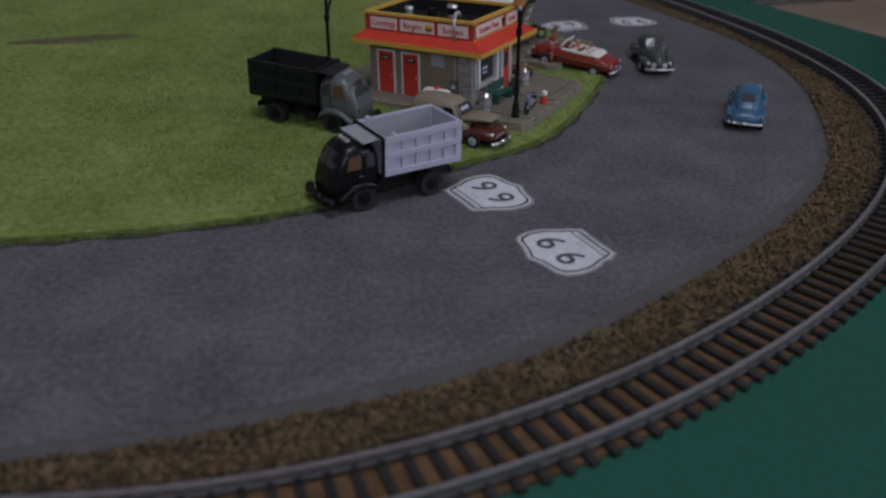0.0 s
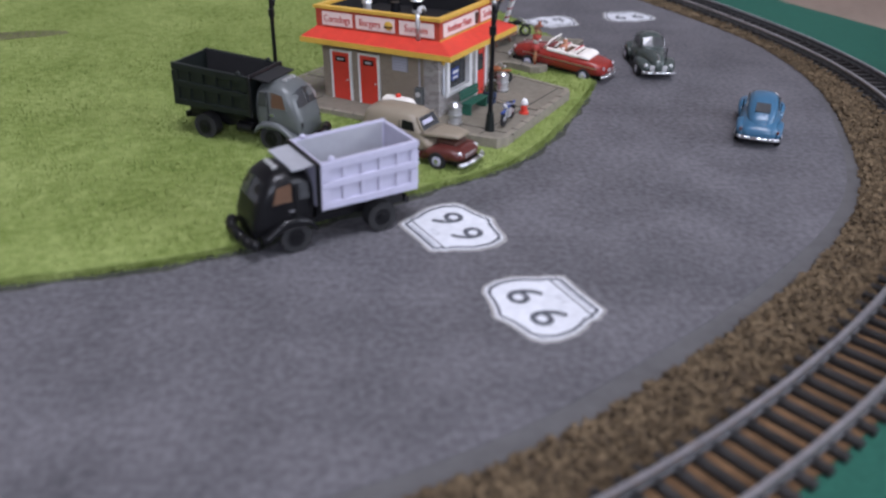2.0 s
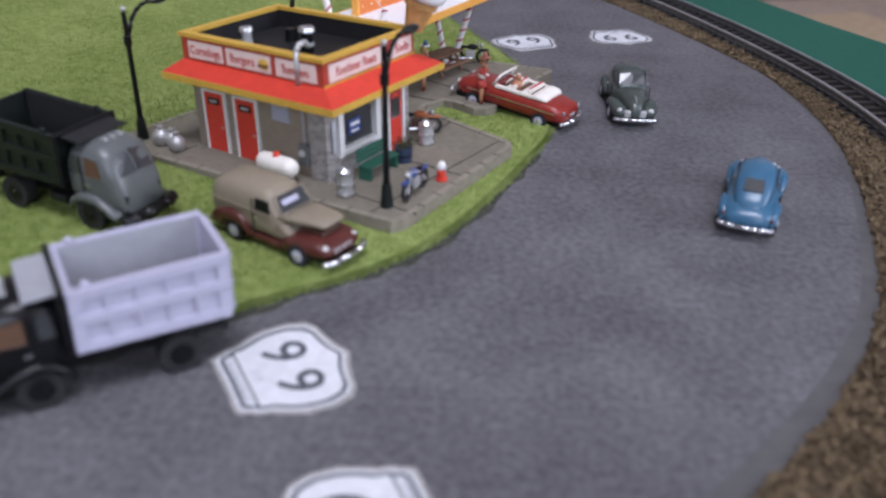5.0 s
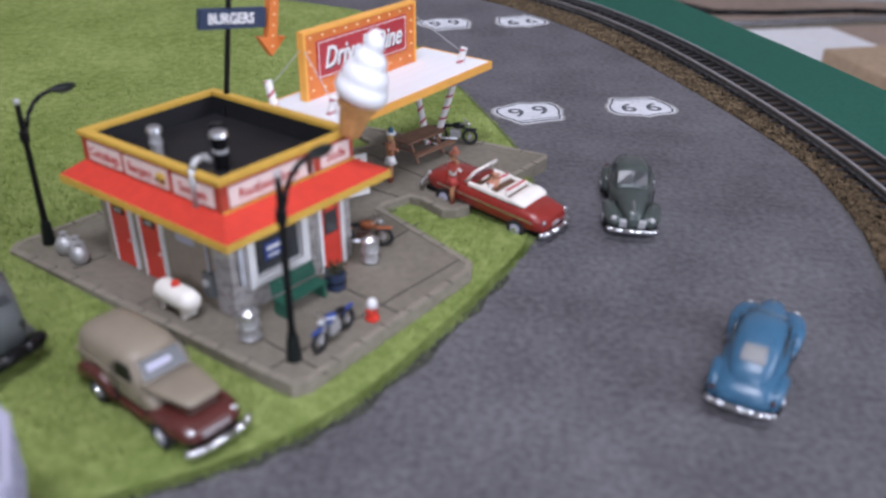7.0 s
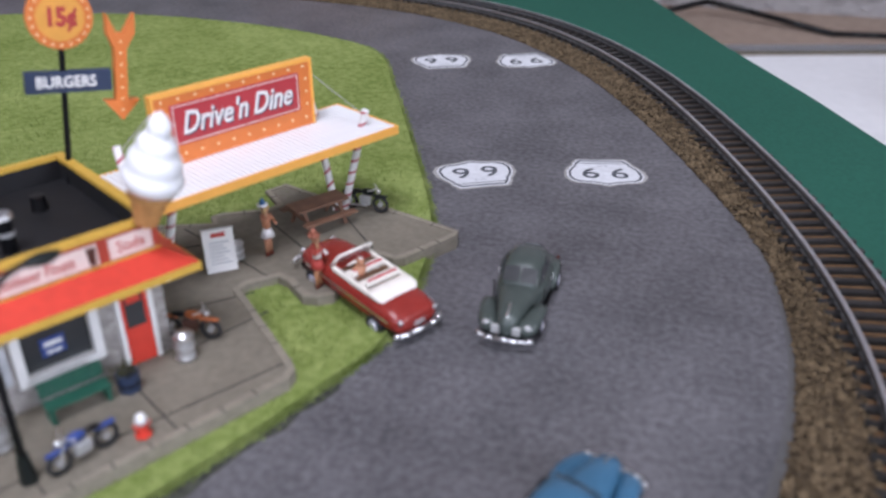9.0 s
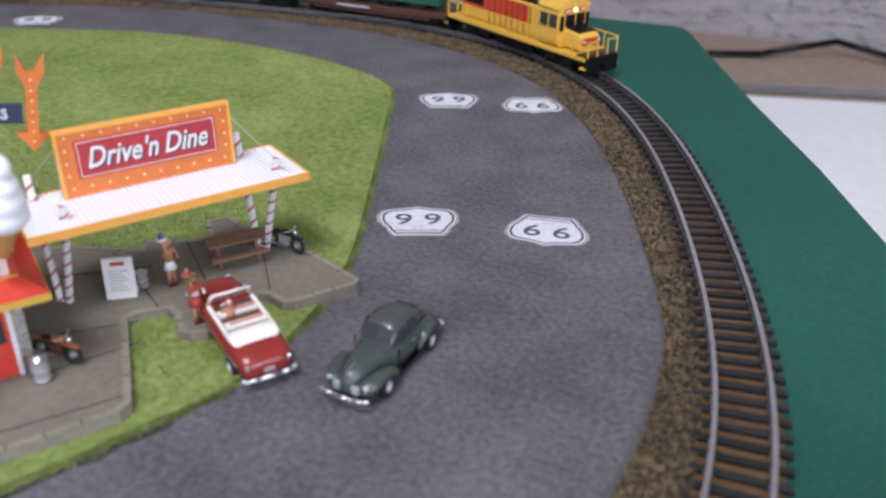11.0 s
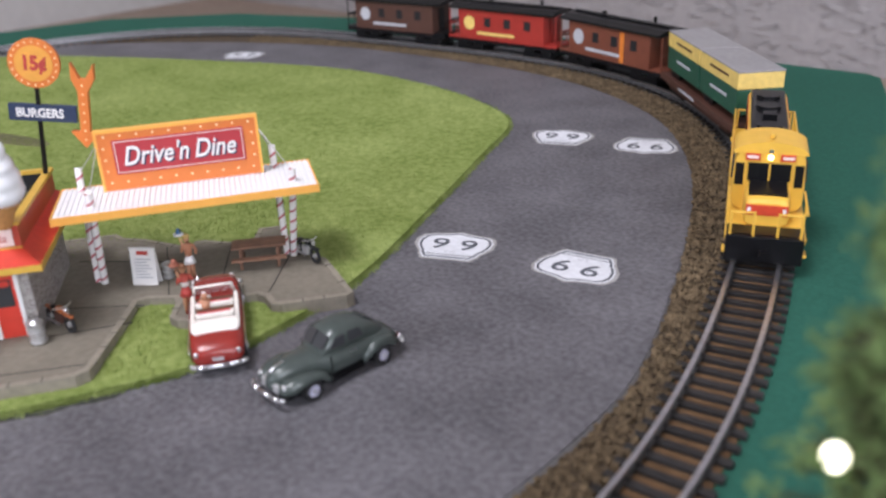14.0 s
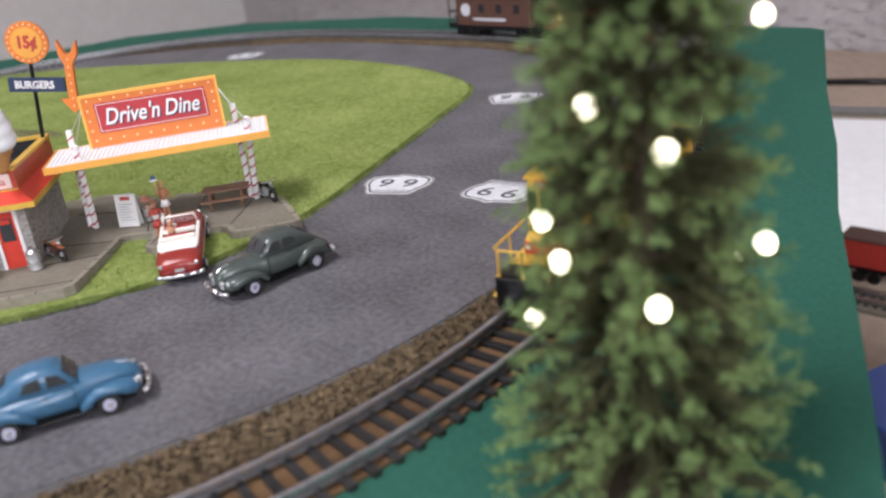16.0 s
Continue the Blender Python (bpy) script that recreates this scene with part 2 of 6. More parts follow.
def loft(bm, rings, close_ends=True):
    """A skin over rings of equal count."""
    made = [[bm.verts.new(p) for p in r] for r in rings]
    n = len(made[0])
    for a, b in zip(made, made[1:]):
        for i in range(n):
            bm.faces.new((a[i], a[(i + 1) % n], b[(i + 1) % n], b[i]))
    if close_ends:
        bm.faces.new(made[0][::-1])
        bm.faces.new(made[-1])
    return bm


def tube(bm, pts, r, seg=8):
    for a, b in zip(pts, pts[1:]):
        cyl(bm, a, b, r, r, seg)
    for p in pts[1:-1]:
        ball(bm, p, r, seg=seg, rings=6)
    return bm


def smooth_loop(pts, steps=6):
    """A Catmull-Rom loop through control points."""
    out, n = [], len(pts)
    for i in range(n):
        p = [Vector(pts[(i + k) % n]) for k in (-1, 0, 1, 2)]
        for s in range(steps):
            t = s / steps
            out.append(0.5 * ((2 * p[1]) + (p[2] - p[0]) * t + (2 * p[0] - 5 * p[1] + 4 * p[2] - p[3]) * t * t + (3 * p[1] - p[0] - 3 * p[2] + p[3]) * t ** 3))
    return [(v.x, v.y) for v in out]


def text_bm(words, height, depth=0.15, squash=1.0, shear=0.0, bold=0.0, m=None):
    """Lettering as a bmesh, in millimetres, centred, lying in x and y."""
    cu = bpy.data.curves.new("lettering", "FONT")
    cu.body, cu.size, cu.extrude, cu.align_x, cu.align_y, cu.shear, cu.offset = words, height, depth, "CENTER", "CENTER", shear, bold
    cu.resolution_u = 3
    ob = bpy.data.objects.new("lettering", cu)
    scene.collection.objects.link(ob)
    me = bpy.data.meshes.new_from_object(ob.evaluated_get(bpy.context.evaluated_depsgraph_get()))
    bm = bmesh.new()
    bm.from_mesh(me)
    bpy.data.objects.remove(ob)
    bpy.data.curves.remove(cu)
    bpy.data.meshes.remove(me)
    bmesh.ops.scale(bm, vec=(squash, 1, 1), verts=bm.verts)
    if m is not None:
        bmesh.ops.transform(bm, matrix=m, verts=bm.verts)
    return bm


B = bmesh.new

# ---- the board, the road and the track ----
CENTRE = (-0.08, 0.61)


def rail_r(a):
    """The inner rail's distance from the oval's centre."""
    return (0.3868 - 0.0013 * math.cos(a) + 0.0115 * math.sin(a) + 0.0043 * math.cos(2 * a) - 0.0023 * math.sin(2 * a) - 0.0038 * math.cos(3 * a) + 0.0006 * math.sin(3 * a)
            - 0.0044 * math.cos(4 * a) - 0.0030 * math.sin(4 * a) + 0.0063 * math.cos(5 * a) - 0.0062 * math.sin(5 * a))


def on_track(a, off):
    r = rail_r(a) + off
    return (CENTRE[0] + r * math.cos(a), CENTRE[1] + r * math.sin(a))


MID = 0.0083   # from the inner rail to the track's middle
TRACK = [on_track(radians(k * 0.25), MID) for k in range(1440)]
ARC = [0.0]
for k in range(1440):
    ARC.append(ARC[-1] + math.dist(TRACK[k], TRACK[(k + 1) % 1440]))


def at_arc(s):
    """A place on the track's middle, and the way along it, at an arc length."""
    s %= ARC[-1]
    k = int(np.searchsorted(ARC, s, side="right")) - 1
    f = (s - ARC[k]) / (ARC[k + 1] - ARC[k])
    a, b = Vector(TRACK[k]), Vector(TRACK[(k + 1) % 1440])
    return a.lerp(b, f), (b - a).normalized()


def strip(name, inner, outer, z, material, label, category):
    """A flat ring between two distances from the inner rail."""
    bm, n = B(), 360
    rings = []
    for off, zz in ((inner, 0), (inner, z), (outer, z), (outer, 0)):
        rings.append([bm.verts.new((*on_track(2 * math.pi * k / n, off), zz)) for k in range(n)])
    for a, b in zip(rings, rings[1:]):
        for k in range(n):
            bm.faces.new((a[k], a[(k + 1) % n], b[(k + 1) % n], b[k]))
    return tagged(new(name, finish(bm, name, material)), label, category, kind="structure")


# the green board: a cut sheet with a slanting right edge
bm = B()
edge = [(-0.62, 0.62), (-0.575, 0.78), (-0.54, 0.90), (-0.44, 1.00), (-0.25, 1.075), (0.0, 1.092), (0.19, 1.106), (0.202, 1.10),
        (0.274, 0.945), (0.318, 0.858), (0.352, 0.782), (0.392, 0.705), (0.425, 0.64), (0.49, 0.50), (0.56, 0.30), (0.60, 0.05), (0.45, -0.05), (-0.4, -0.05), (-0.62, 0.2)]
bm = prism(bm, [(x * 1000, y * 1000) for x, y in edge], -21, -1.2)
board = solid("ground_board", bm, GREEN_BOARD, "dark green cloth-covered layout board", "board", kind="structure")

road_pts = [(-0.52, 0.60), (-0.47, 0.40), (-0.28, 0.268), (-0.14, 0.252), (-0.045, 0.260), (0.012, 0.276), (0.065, 0.296), (0.112, 0.324), (0.186, 0.386), (0.238, 0.448),
            (0.268, 0.522), (0.283, 0.585), (0.284, 0.640), (0.274, 0.692), (0.230, 0.795), (0.184, 0.872), (0.125, 0.930), (0.040, 0.965), (-0.065, 0.970), (-0.22, 0.945), (-0.36, 0.870), (-0.46, 0.770)]
road = solid("road", prism(B(), [(x * 1000, y * 1000) for x, y in smooth_loop(road_pts, 5)], -0.9, 0.0), ASPHALT,
             "grey printed asphalt road sheet, slightly worn", "road", kind="structure")
rim = []
for x, y in smooth_loop(road_pts, 5):
    f = 1.002 + 0.020 * max(0.0, math.cos(math.atan2(y - CENTRE[1], x - CENTRE[0]) - radians(-55))) ** 3
    rim.append((CENTRE[0] + (x - CENTRE[0]) * f, CENTRE[1] + (y - CENTRE[1]) * f))
solid("road_underlay", prism(B(), [(x * 1000, y * 1000) for x, y in rim], -1.1, -0.45), ROAD_EDGE,
      "pale paper edge under the asphalt sheet", "road edge", kind="structure")

grass_pts = [(-0.46, 0.66), (-0.45, 0.50), (-0.30, 0.395), (-0.16, 0.366), (-0.095, 0.372), (-0.040, 0.383), (0.006, 0.399), (0.035, 0.422), (0.066, 0.444), (0.099, 0.466), (0.121, 0.490), (0.140, 0.525),
             (0.155, 0.558), (0.164, 0.582), (0.165, 0.612), (0.157, 0.662), (0.124, 0.742), (0.096, 0.805), (0.070, 0.859), (0.032, 0.881), (-0.03, 0.894), (-0.116, 0.893), (-0.205, 0.864), (-0.33, 0.805), (-0.43, 0.74)]
GRASS_LOOP = smooth_loop(grass_pts, 5)
# the dark glue line that runs round the lawn's edge
glue, rg, count = [], random.Random(17), len(GRASS_LOOP)
for k in range(count):
    a, c = Vector(GRASS_LOOP[k - 1]), Vector(GRASS_LOOP[(k + 1) % count])
    d = (c - a).normalized()
    p = Vector(GRASS_LOOP[k]) + Vector((d.y, -d.x)) * (rg.uniform(0.0022, 0.0058) if GRASS_LOOP[k][1] < 0.56 else 0.0006)
    glue.append((p.x * 1000, p.y * 1000))
solid("lawn_edge", prism(B(), glue, 0.01, 0.07), mat("dark_glue_line", (0.075, 0.078, 0.062), 0.8, 0, 0.0, 500, 0.3, 0.2, col2=(0.03, 0.033, 0.026), patch=120), "dark stained glue line along the lawn", "lawn edge", kind="structure")
solid("lawn", prism(B(), [(x * 1000, y * 1000) for x, y in GRASS_LOOP], 0.02, 2.2, 1.2), GRASS_MAT, "bright green grass mat", "lawn", kind="structure")

strip("ballast_bed", -0.052, -0.0048, -0.0006, BALLAST, "brown gravel ballast strip beside the track", "ballast")
strip("track_soil", -0.0042, 0.0208, -0.0007, SOIL, "brown board showing between the ties", "track bed")

def inside(x, y, loop):
    hit = False
    for (x0, y0), (x1, y1) in zip(loop, loop[1:] + loop[:1]):
        if (y0 > y) != (y1 > y) and x < (x1 - x0) * (y - y0) / (y1 - y0) + x0:
            hit = not hit
    return hit


RIM = rim[::2]
# ballast grains
bm = B()
rng = random.Random(4)
verts, faces = [], []
for k in range(52000):
    a = radians(rng.uniform(-130, 125))
    off = rng.uniform(-0.050, -0.0040)
    x, y = on_track(a, off)
    if inside(x, y, RIM):
        continue
    s = rng.uniform(0.0005, 0.0014)
    i = len(verts)
    q = Euler((rng.uniform(0, 6), rng.uniform(0, 6), rng.uniform(0, 6))).to_matrix()
    for c in ((1, 0.2, 0), (-0.6, 0.9, 0), (-0.6, -0.9, 0.2), (0, 0, 1.0), (0.1, 0.1, -0.9)):
        p = q @ Vector(c) * s
        verts.append((x + p.x, y + p.y, 0.0002 + p.z))
    faces += [(i, i + 1, i + 3), (i + 1, i + 2, i + 3), (i + 2, i, i + 3), (i, i + 1, i + 4), (i + 1, i + 2, i + 4), (i + 2, i, i + 4)]
me = bpy.data.meshes.new("gravel")
me.from_pydata(verts, [], faces)
GRAVEL = mat("gravel_grains", (0.185, 0.135, 0.08), 0.9, 0, 0.0, 420, 0, 0.15, col2=(0.05, 0.036, 0.022), patch=150)
me.materials.append(GRAVEL)
tagged(new("gravel", me), "loose brown ballast grains along the track", "gravel", kind="stuff")

# grass fibres along the lawn
verts, faces = [], []


coarse = smooth_loop(grass_pts, 2)
for k in range(150000):
    near = k % 3
    if near:
        x, y = rng.gauss(0.03, 0.12), rng.gauss(0.52, 0.12)
    else:
        x, y = rng.uniform(-0.44, 0.17), rng.uniform(0.37, 0.905)
    if not inside(x, y, coarse):
        continue
    h, w, a = rng.uniform(0.0006, 0.0021), rng.uniform(0.00012, 0.00025), rng.uniform(0, 6.28)
    lx, ly = rng.gauss(0, 0.0008), rng.gauss(0, 0.0008)
    i = len(verts)
    verts += [(x - w * math.cos(a), y - w * math.sin(a), 0.0020), (x + w * math.cos(a), y + w * math.sin(a), 0.0020), (x + lx, y + ly, 0.0022 + h)]
    faces.append((i, i + 1, i + 2))
loop = GRASS_LOOP + GRASS_LOOP[:1]
for (x0, y0), (x1, y1) in zip(loop, loop[1:]):
    if max(x0, x1) < -0.2:
        continue
    for k in range(int(math.dist((x0, y0), (x1, y1)) * 32000)):
        f = rng.random()
        x, y = x0 + (x1 - x0) * f + rng.gauss(0, 0.0011), y0 + (y1 - y0) * f + rng.gauss(0, 0.0011)
        h, w, a = rng.uniform(0.0008, 0.0026), rng.uniform(0.00012, 0.00025), rng.uniform(0, 6.28)
        i = len(verts)
        verts += [(x - w * math.cos(a), y - w * math.sin(a), 0.0001), (x + w * math.cos(a), y + w * math.sin(a), 0.0001), (x + rng.gauss(0, 0.0009), y + rng.gauss(0, 0.0009), 0.0003 + h)]
        faces.append((i, i + 1, i + 2))
me = bpy.data.meshes.new("grass")
me.from_pydata(verts, [], faces)
me.materials.append(BLADE)
tagged(new("grass", me), "short green static grass fibres on the lawn", "grass", kind="stuff")

# the track: rails and ties
track = thing("railway_track", 0, 0, 0, 0, "nickel-silver model railway track with dark plastic ties", "railway track", kind="structure")


def rail_mesh(off, lo, hi, half):
    bm, n = B(), 720
    rings = []
    for o, z in ((off - half, lo), (off - half, hi), (off + half, hi), (off + half, lo)):
        rings.append([bm.verts.new((*[c * 1000 for c in on_track(2 * math.pi * k / n, o)], z)) for k in range(n)])
    for a, b in zip(rings, rings[1:] + rings[:1]):
        for k in range(n):
            bm.faces.new((a[k], a[(k + 1) % n], b[(k + 1) % n], b[k]))
    return bm


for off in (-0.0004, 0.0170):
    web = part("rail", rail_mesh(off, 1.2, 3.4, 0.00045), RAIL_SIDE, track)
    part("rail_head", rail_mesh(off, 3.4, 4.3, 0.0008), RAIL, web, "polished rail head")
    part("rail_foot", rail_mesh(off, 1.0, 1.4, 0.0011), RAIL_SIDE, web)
tie_bm = B()
bx(tie_bm, -1.35, 1.35, -14.5, 14.5, -0.9, 1.0, 0.2)
for y in (-8.7, 8.7):
    bx(tie_bm, -0.9, 0.9, y - 2.0, y + 2.0, 1.0, 1.5)
bmesh.ops.scale(tie_bm, vec=(MM, MM, MM), verts=tie_bm.verts)
tie_me = finish(tie_bm, "tie", TIE)
TIE_STEP = ARC[-1] / round(ARC[-1] / 0.0072)
for k in range(round(ARC[-1] / TIE_STEP)):
    p, d = at_arc(k * TIE_STEP)
    ob = new("tie", tie_me)
    ob.parent = track
    ob.matrix_basis = pose(p.x, p.y, 0, 0, 0, math.degrees(math.atan2(d.y, d.x)))


# shields painted on the road
def shield_outline(w, h):
    """A route shield, its side tips above a bulging field that ends in a point; h runs from the header line to the point."""
    half = [(0, -0.57), (0.12, -0.50), (0.25, -0.46), (0.37, -0.44), (0.45, -0.37), (0.5, -0.20), (0.485, 0.03), (0.44, 0.18), (0.385, 0.30), (0.375, 0.41), (0.335, 0.46), (0.335, 0.50), (0.30, 0.555), (0, 0.545)]
    pts = half + [(-x, y) for x, y in half[-2:0:-1]]
    return [(x * w, y * h) for x, y in pts]


def ring(bm, pts, shrink, z0, z1):
    n = len(pts)
    rows = []
    for f, z in ((1, z0), (1, z1), (shrink, z1), (shrink, z0)):
        rows.append([bm.verts.new((x * f, y * f, z)) for x, y in pts])
    for a, b in zip(rows, rows[1:]):
        for i in range(n):
            bm.faces.new((a[i], a[(i + 1) % n], b[(i + 1) % n], b[i]))
    return bm


def road_shield(x, y, yaw):
    t = thing("road_shield", x, y, 0, yaw, "white painted route shield marked 66 on the asphalt", "road marking", "route shields on the road")
    r2 = random.Random(int(x * 1e4))
    rough = [(a * r2.uniform(1.0, 1.05), b * r2.uniform(1.0, 1.05)) for a, b in shield_outline(36.8, 28.8)]
    part("faded_edge", prism(B(), rough, 0.02, 0.10), HALO, t)
    part("white_field", prism(B(), shield_outline(35, 27.5), 0.05, 0.18), WHITE_ROAD, t)
    part("border", ring(B(), shield_outline(33.4, 26), 0.93, 0.1, 0.24), INK, t)
    for dx in (-6.6, 6.6):
        part("numeral", text_bm("6", 16.8, 0.12, 1.06, 0, 0.10, m=Matrix.Translation((dx, -2.2, 0.18))), INK, t)
    part("band", bx(B(), -12.0, 12.0, 10.3, 10.9, 0.1, 0.22), INK, t)
    part("lettering_bar", bx(B(), -9.0, 9.0, 11.8, 13.3, 0.1, 0.22), FAINT_INK, t)
    part("small_letters", text_bm("U S", 3.4, 0.1, m=Matrix.Translation((0, 7.6, 0.18))), FAINT_INK, t)
    return t


SHIELDS = [(0.1066, 0.367, -65), (0.0831, 0.4176, 118), (0.164, 0.7115, 207), (0.2175, 0.7285, 14), (0.109, 0.861, 206), (0.156, 0.8765, 26), (-0.247, 0.880, 214)]
for k, (x, y, yaw) in enumerate(SHIELDS):
    road_shield(x, y, yaw).scale = (1, 1, 1) if k < 2 else (0.96, 0.86, 1)   # the far prints are a little smaller

# ---- room round the layout ----
FZ = -270
solid("floor", bx(B(), -2200, 2600, -2600, 2400, FZ - 40, FZ), CARPET, "beige floor below the layout", "floor", kind="structure")
wall_m = pose(0, 2.16, FZ * MM, 0, 0, 3.0)
wall = solid("wall_north", bx(B(), -2600, 2800, 0, 60, 0, 2200), PLASTER, "grey textured plaster wall", "wall", wall_m, kind="structure")
# trowelled ridges of the plaster
rng = random.Random(12)
verts, faces = [], []
for k in range(6500):
    x, z = rng.uniform(-2.1, 1.3), rng.uniform(0.0, 0.75)
    l, h = rng.uniform(0.008, 0.024), rng.uniform(0.002, 0.006)
    i = len(verts)
    for dx, dz in ((-l, 0), (0, -h), (l, rng.uniform(-h, h) * 0.6), (rng.uniform(-l, l) * 0.4, h)):
        verts.append((x + dx, -0.0001, z + dz))
    verts.append((x + rng.uniform(-0.5, 0.5) * l, -0.0060, z + rng.uniform(-0.5, 0.5) * h))
    faces += [(i, i + 1, i + 4), (i + 1, i + 2, i + 4), (i + 2, i + 3, i + 4), (i + 3, i, i + 4)]
me = bpy.data.meshes.new("plaster_relief")
me.from_pydata(verts, [], faces)
me.materials.append(PLASTER)
ob = tagged(new("plaster_relief", me), kind="stuff")
ob.parent = wall
bm = bx(B(), 2600, 2660, -2600, -1050, FZ, 1900)
bx(bm, 2600, 2660, 350, 2400, FZ, 1900)
bx(bm, 2600, 2660, -1050, 350, FZ, 380)
bx(bm, 2600, 2660, -1050, 350, 1520, 1900)
solid("wall_east", bm, ROOM_WHITE, "plain painted wall with a window opening", "wall", kind="structure")
bm = bx(B(), -2200, -600, -2660, -2600, FZ, 1900)
bx(bm, 1000, 2600, -2660, -2600, FZ, 1900)
bx(bm, -600, 1000, -2660, -2600, FZ, 820)
bx(bm, -600, 1000, -2660, -2600, 1830, 1900)
solid("wall_south", bm, ROOM_WHITE, "plain painted wall with a wide window opening", "wall", kind="structure")
solid("wall_west", bx(B(), -2260, -2200, -2600, 2400, FZ, 1900), ROOM_WHITE, "plain painted room wall", "wall", kind="structure")
solid("ceiling", bx(B(), -2260, 2660, -2660, 2500, 1900, 1960), ROOM_WHITE, "plain white ceiling", "ceiling", kind="structure")

# the low table that carries the board
tb = thing("low_table", -0.05, 0.52, FZ * MM, 0, "plain low wooden table under the layout board", "table")
part("tabletop", bx(B(), -430, 300, -420, 420, -FZ - 46, -FZ - 21.3, 2), CARD, tb)
for x in (-400, 270):
    for y in (-390, 390):
        part("leg", bx(B(), x - 22, x + 22, y - 22, y + 22, 0, -FZ - 46, 2), CARD, tb)

# on the floor: white paper, side tracks, a red wagon, boxes and a cable
pts = [(-0.40, 1.60), (0.10, 1.765), (0.46, 1.885), (0.72, 1.97), (0.82, 1.75), (0.60, 1.50), (0.44, 1.36), (0.30, 1.29), (0.02, 1.27), (-0.2, 1.40)]
solid("white_sheet", prism(B(), [(x * 1000, y * 1000) for x, y in pts], FZ, FZ + 3, 1.0), WHITE_CLOTH, "white paper sheet lying on the floor", "paper sheet")


def side_track(x, y, yaw, length):
    t = thing("side_track", x, y, FZ * MM, yaw, "straight model railway track on grey roadbed on the floor", "railway track", "side tracks")
    part("roadbed", bx(B(), 0, length, -22, 22, 0, 4, 1.0), CONCRETE, t, "grey plastic roadbed")
    for yy in (-8.6, 8.6):
        part("rail", bx(B(), 0, length, yy - 0.8, yy + 0.8, 5.2, 8), RAIL, t)
    q = B()
    bx(q, -1.6, 1.6, -15, 15, 4, 5.4)
    bmesh.ops.scale(q, vec=(MM, MM, MM), verts=q.verts)
    tme = finish(q, "tie", TIE)
    for k in range(int(length / 8)):
        o = new("tie", tme)
        o.parent = t
        o.matrix_basis = pose((k * 8 + 4) * MM, 0, 0)


side_track(-0.42, 1.635, 18, 1500)
side_track(0.10, 1.195, 3, 420)
cable_pts = [(-150, 1900, FZ + 4), (20, 1960, FZ + 6), (180, 2020, FZ + 10), (300, 2095, FZ + 30), (380, 2080, FZ + 20), (520, 2030, FZ + 4), (640, 2050, FZ + 4), (800, 2100, FZ + 4), (1100, 2110, FZ + 4)]
solid("power_cable", tube(B(), cable_pts, 6, 10), BLACK, "black power cable lying along the wall", "cable", smooth=True)
wagon = thing("goods_wagon", 0.232, 1.250, (FZ + 9) * MM, 3, "red model goods wagon standing beside the side track", "wagon")
part("body", bx(B(), -62, 62, -14, 14, 8, 34, 1), CABOOSE_RED, wagon)
part("roof", bx(B(), -63, 63, -15, 15, 34, 37, 1.2), FREIGHT_BROWN, wagon)
part("underframe", bx(B(), -58, 58, -10, 10, 3, 8), BLACK, wagon)
for x in (-44, -30, 30, 44):
    for y in (-9, 9):
        part("wheel", cyl(B(), (x, y - 1.5, -3), (x, y + 1.5, -3), 6, seg=16), BLACK, wagon)
solid("blue_box", bx(B(), -60, 60, -75, 75, 0, 40, 2), BLUE_PAINT, "bright blue cardboard box on the floor", "box", pose(0.345, 1.035, FZ * MM, 0, 0, -20))
solid("card_box", bx(B(), -110, 110, -85, 85, 0, 50, 3), CARD, "plain brown cardboard box on the paper", "box", pose(0.74, 1.60, (FZ + 3) * MM, 0, 0, 20))

# ---- the drive-in: everything on its concrete plot shares one frame ----
PLOT = pose(0.0868, 0.5015, 0.0, 0, 0, 57.1) @ pose(0, 0, 0, -1.5, 0, 0)   # the plot leans a little
PZ = 5.8


def on_plot(x, y, z=PZ, yaw=0.0):
    return PLOT @ pose(x * MM, y * MM, z * MM, 0, 0, yaw)


def plot_thing(name, x, y, z, yaw, label, category, group=""):
    ob = new(name)
    ob.empty_display_size = 0.01
    ob.matrix_basis = on_plot(x, y, z, yaw)
    return tagged(ob, label, category, group)


outline = [(-4, -18), (-3, -23.5), (1.5, -26), (73, -24), (77, -21.5), (78.5, -17), (87.5, 23), (88, 27.5), (92, 28.5), (102, 26), (103, 22), (101, 10), (104, 6), (109, 4), (114, 6), (117, 11), (118, 19),
           (133, 19), (136, 16), (138, 9), (142, 7), (166, 7), (169, 9), (165, 30), (162, 44), (152, 58), (146, 88), (136, 88), (133, 74), (128, 73), (112, 82), (108, 82), (106, 76), (86, 92), (76, 97), (72, 103), (-8, 104), (-12, 100)]
pave = new("pavement")
pave.matrix_basis = PLOT
tagged(pave, "aged grey-brown concrete forecourt with raised kerb", "pavement", kind="structure")
part("slab", prism(B(), outline, -0.4, PZ - 0.2, 0.35), CONCRETE, pave, "worn concrete slab")
cx, cy = 70, 35


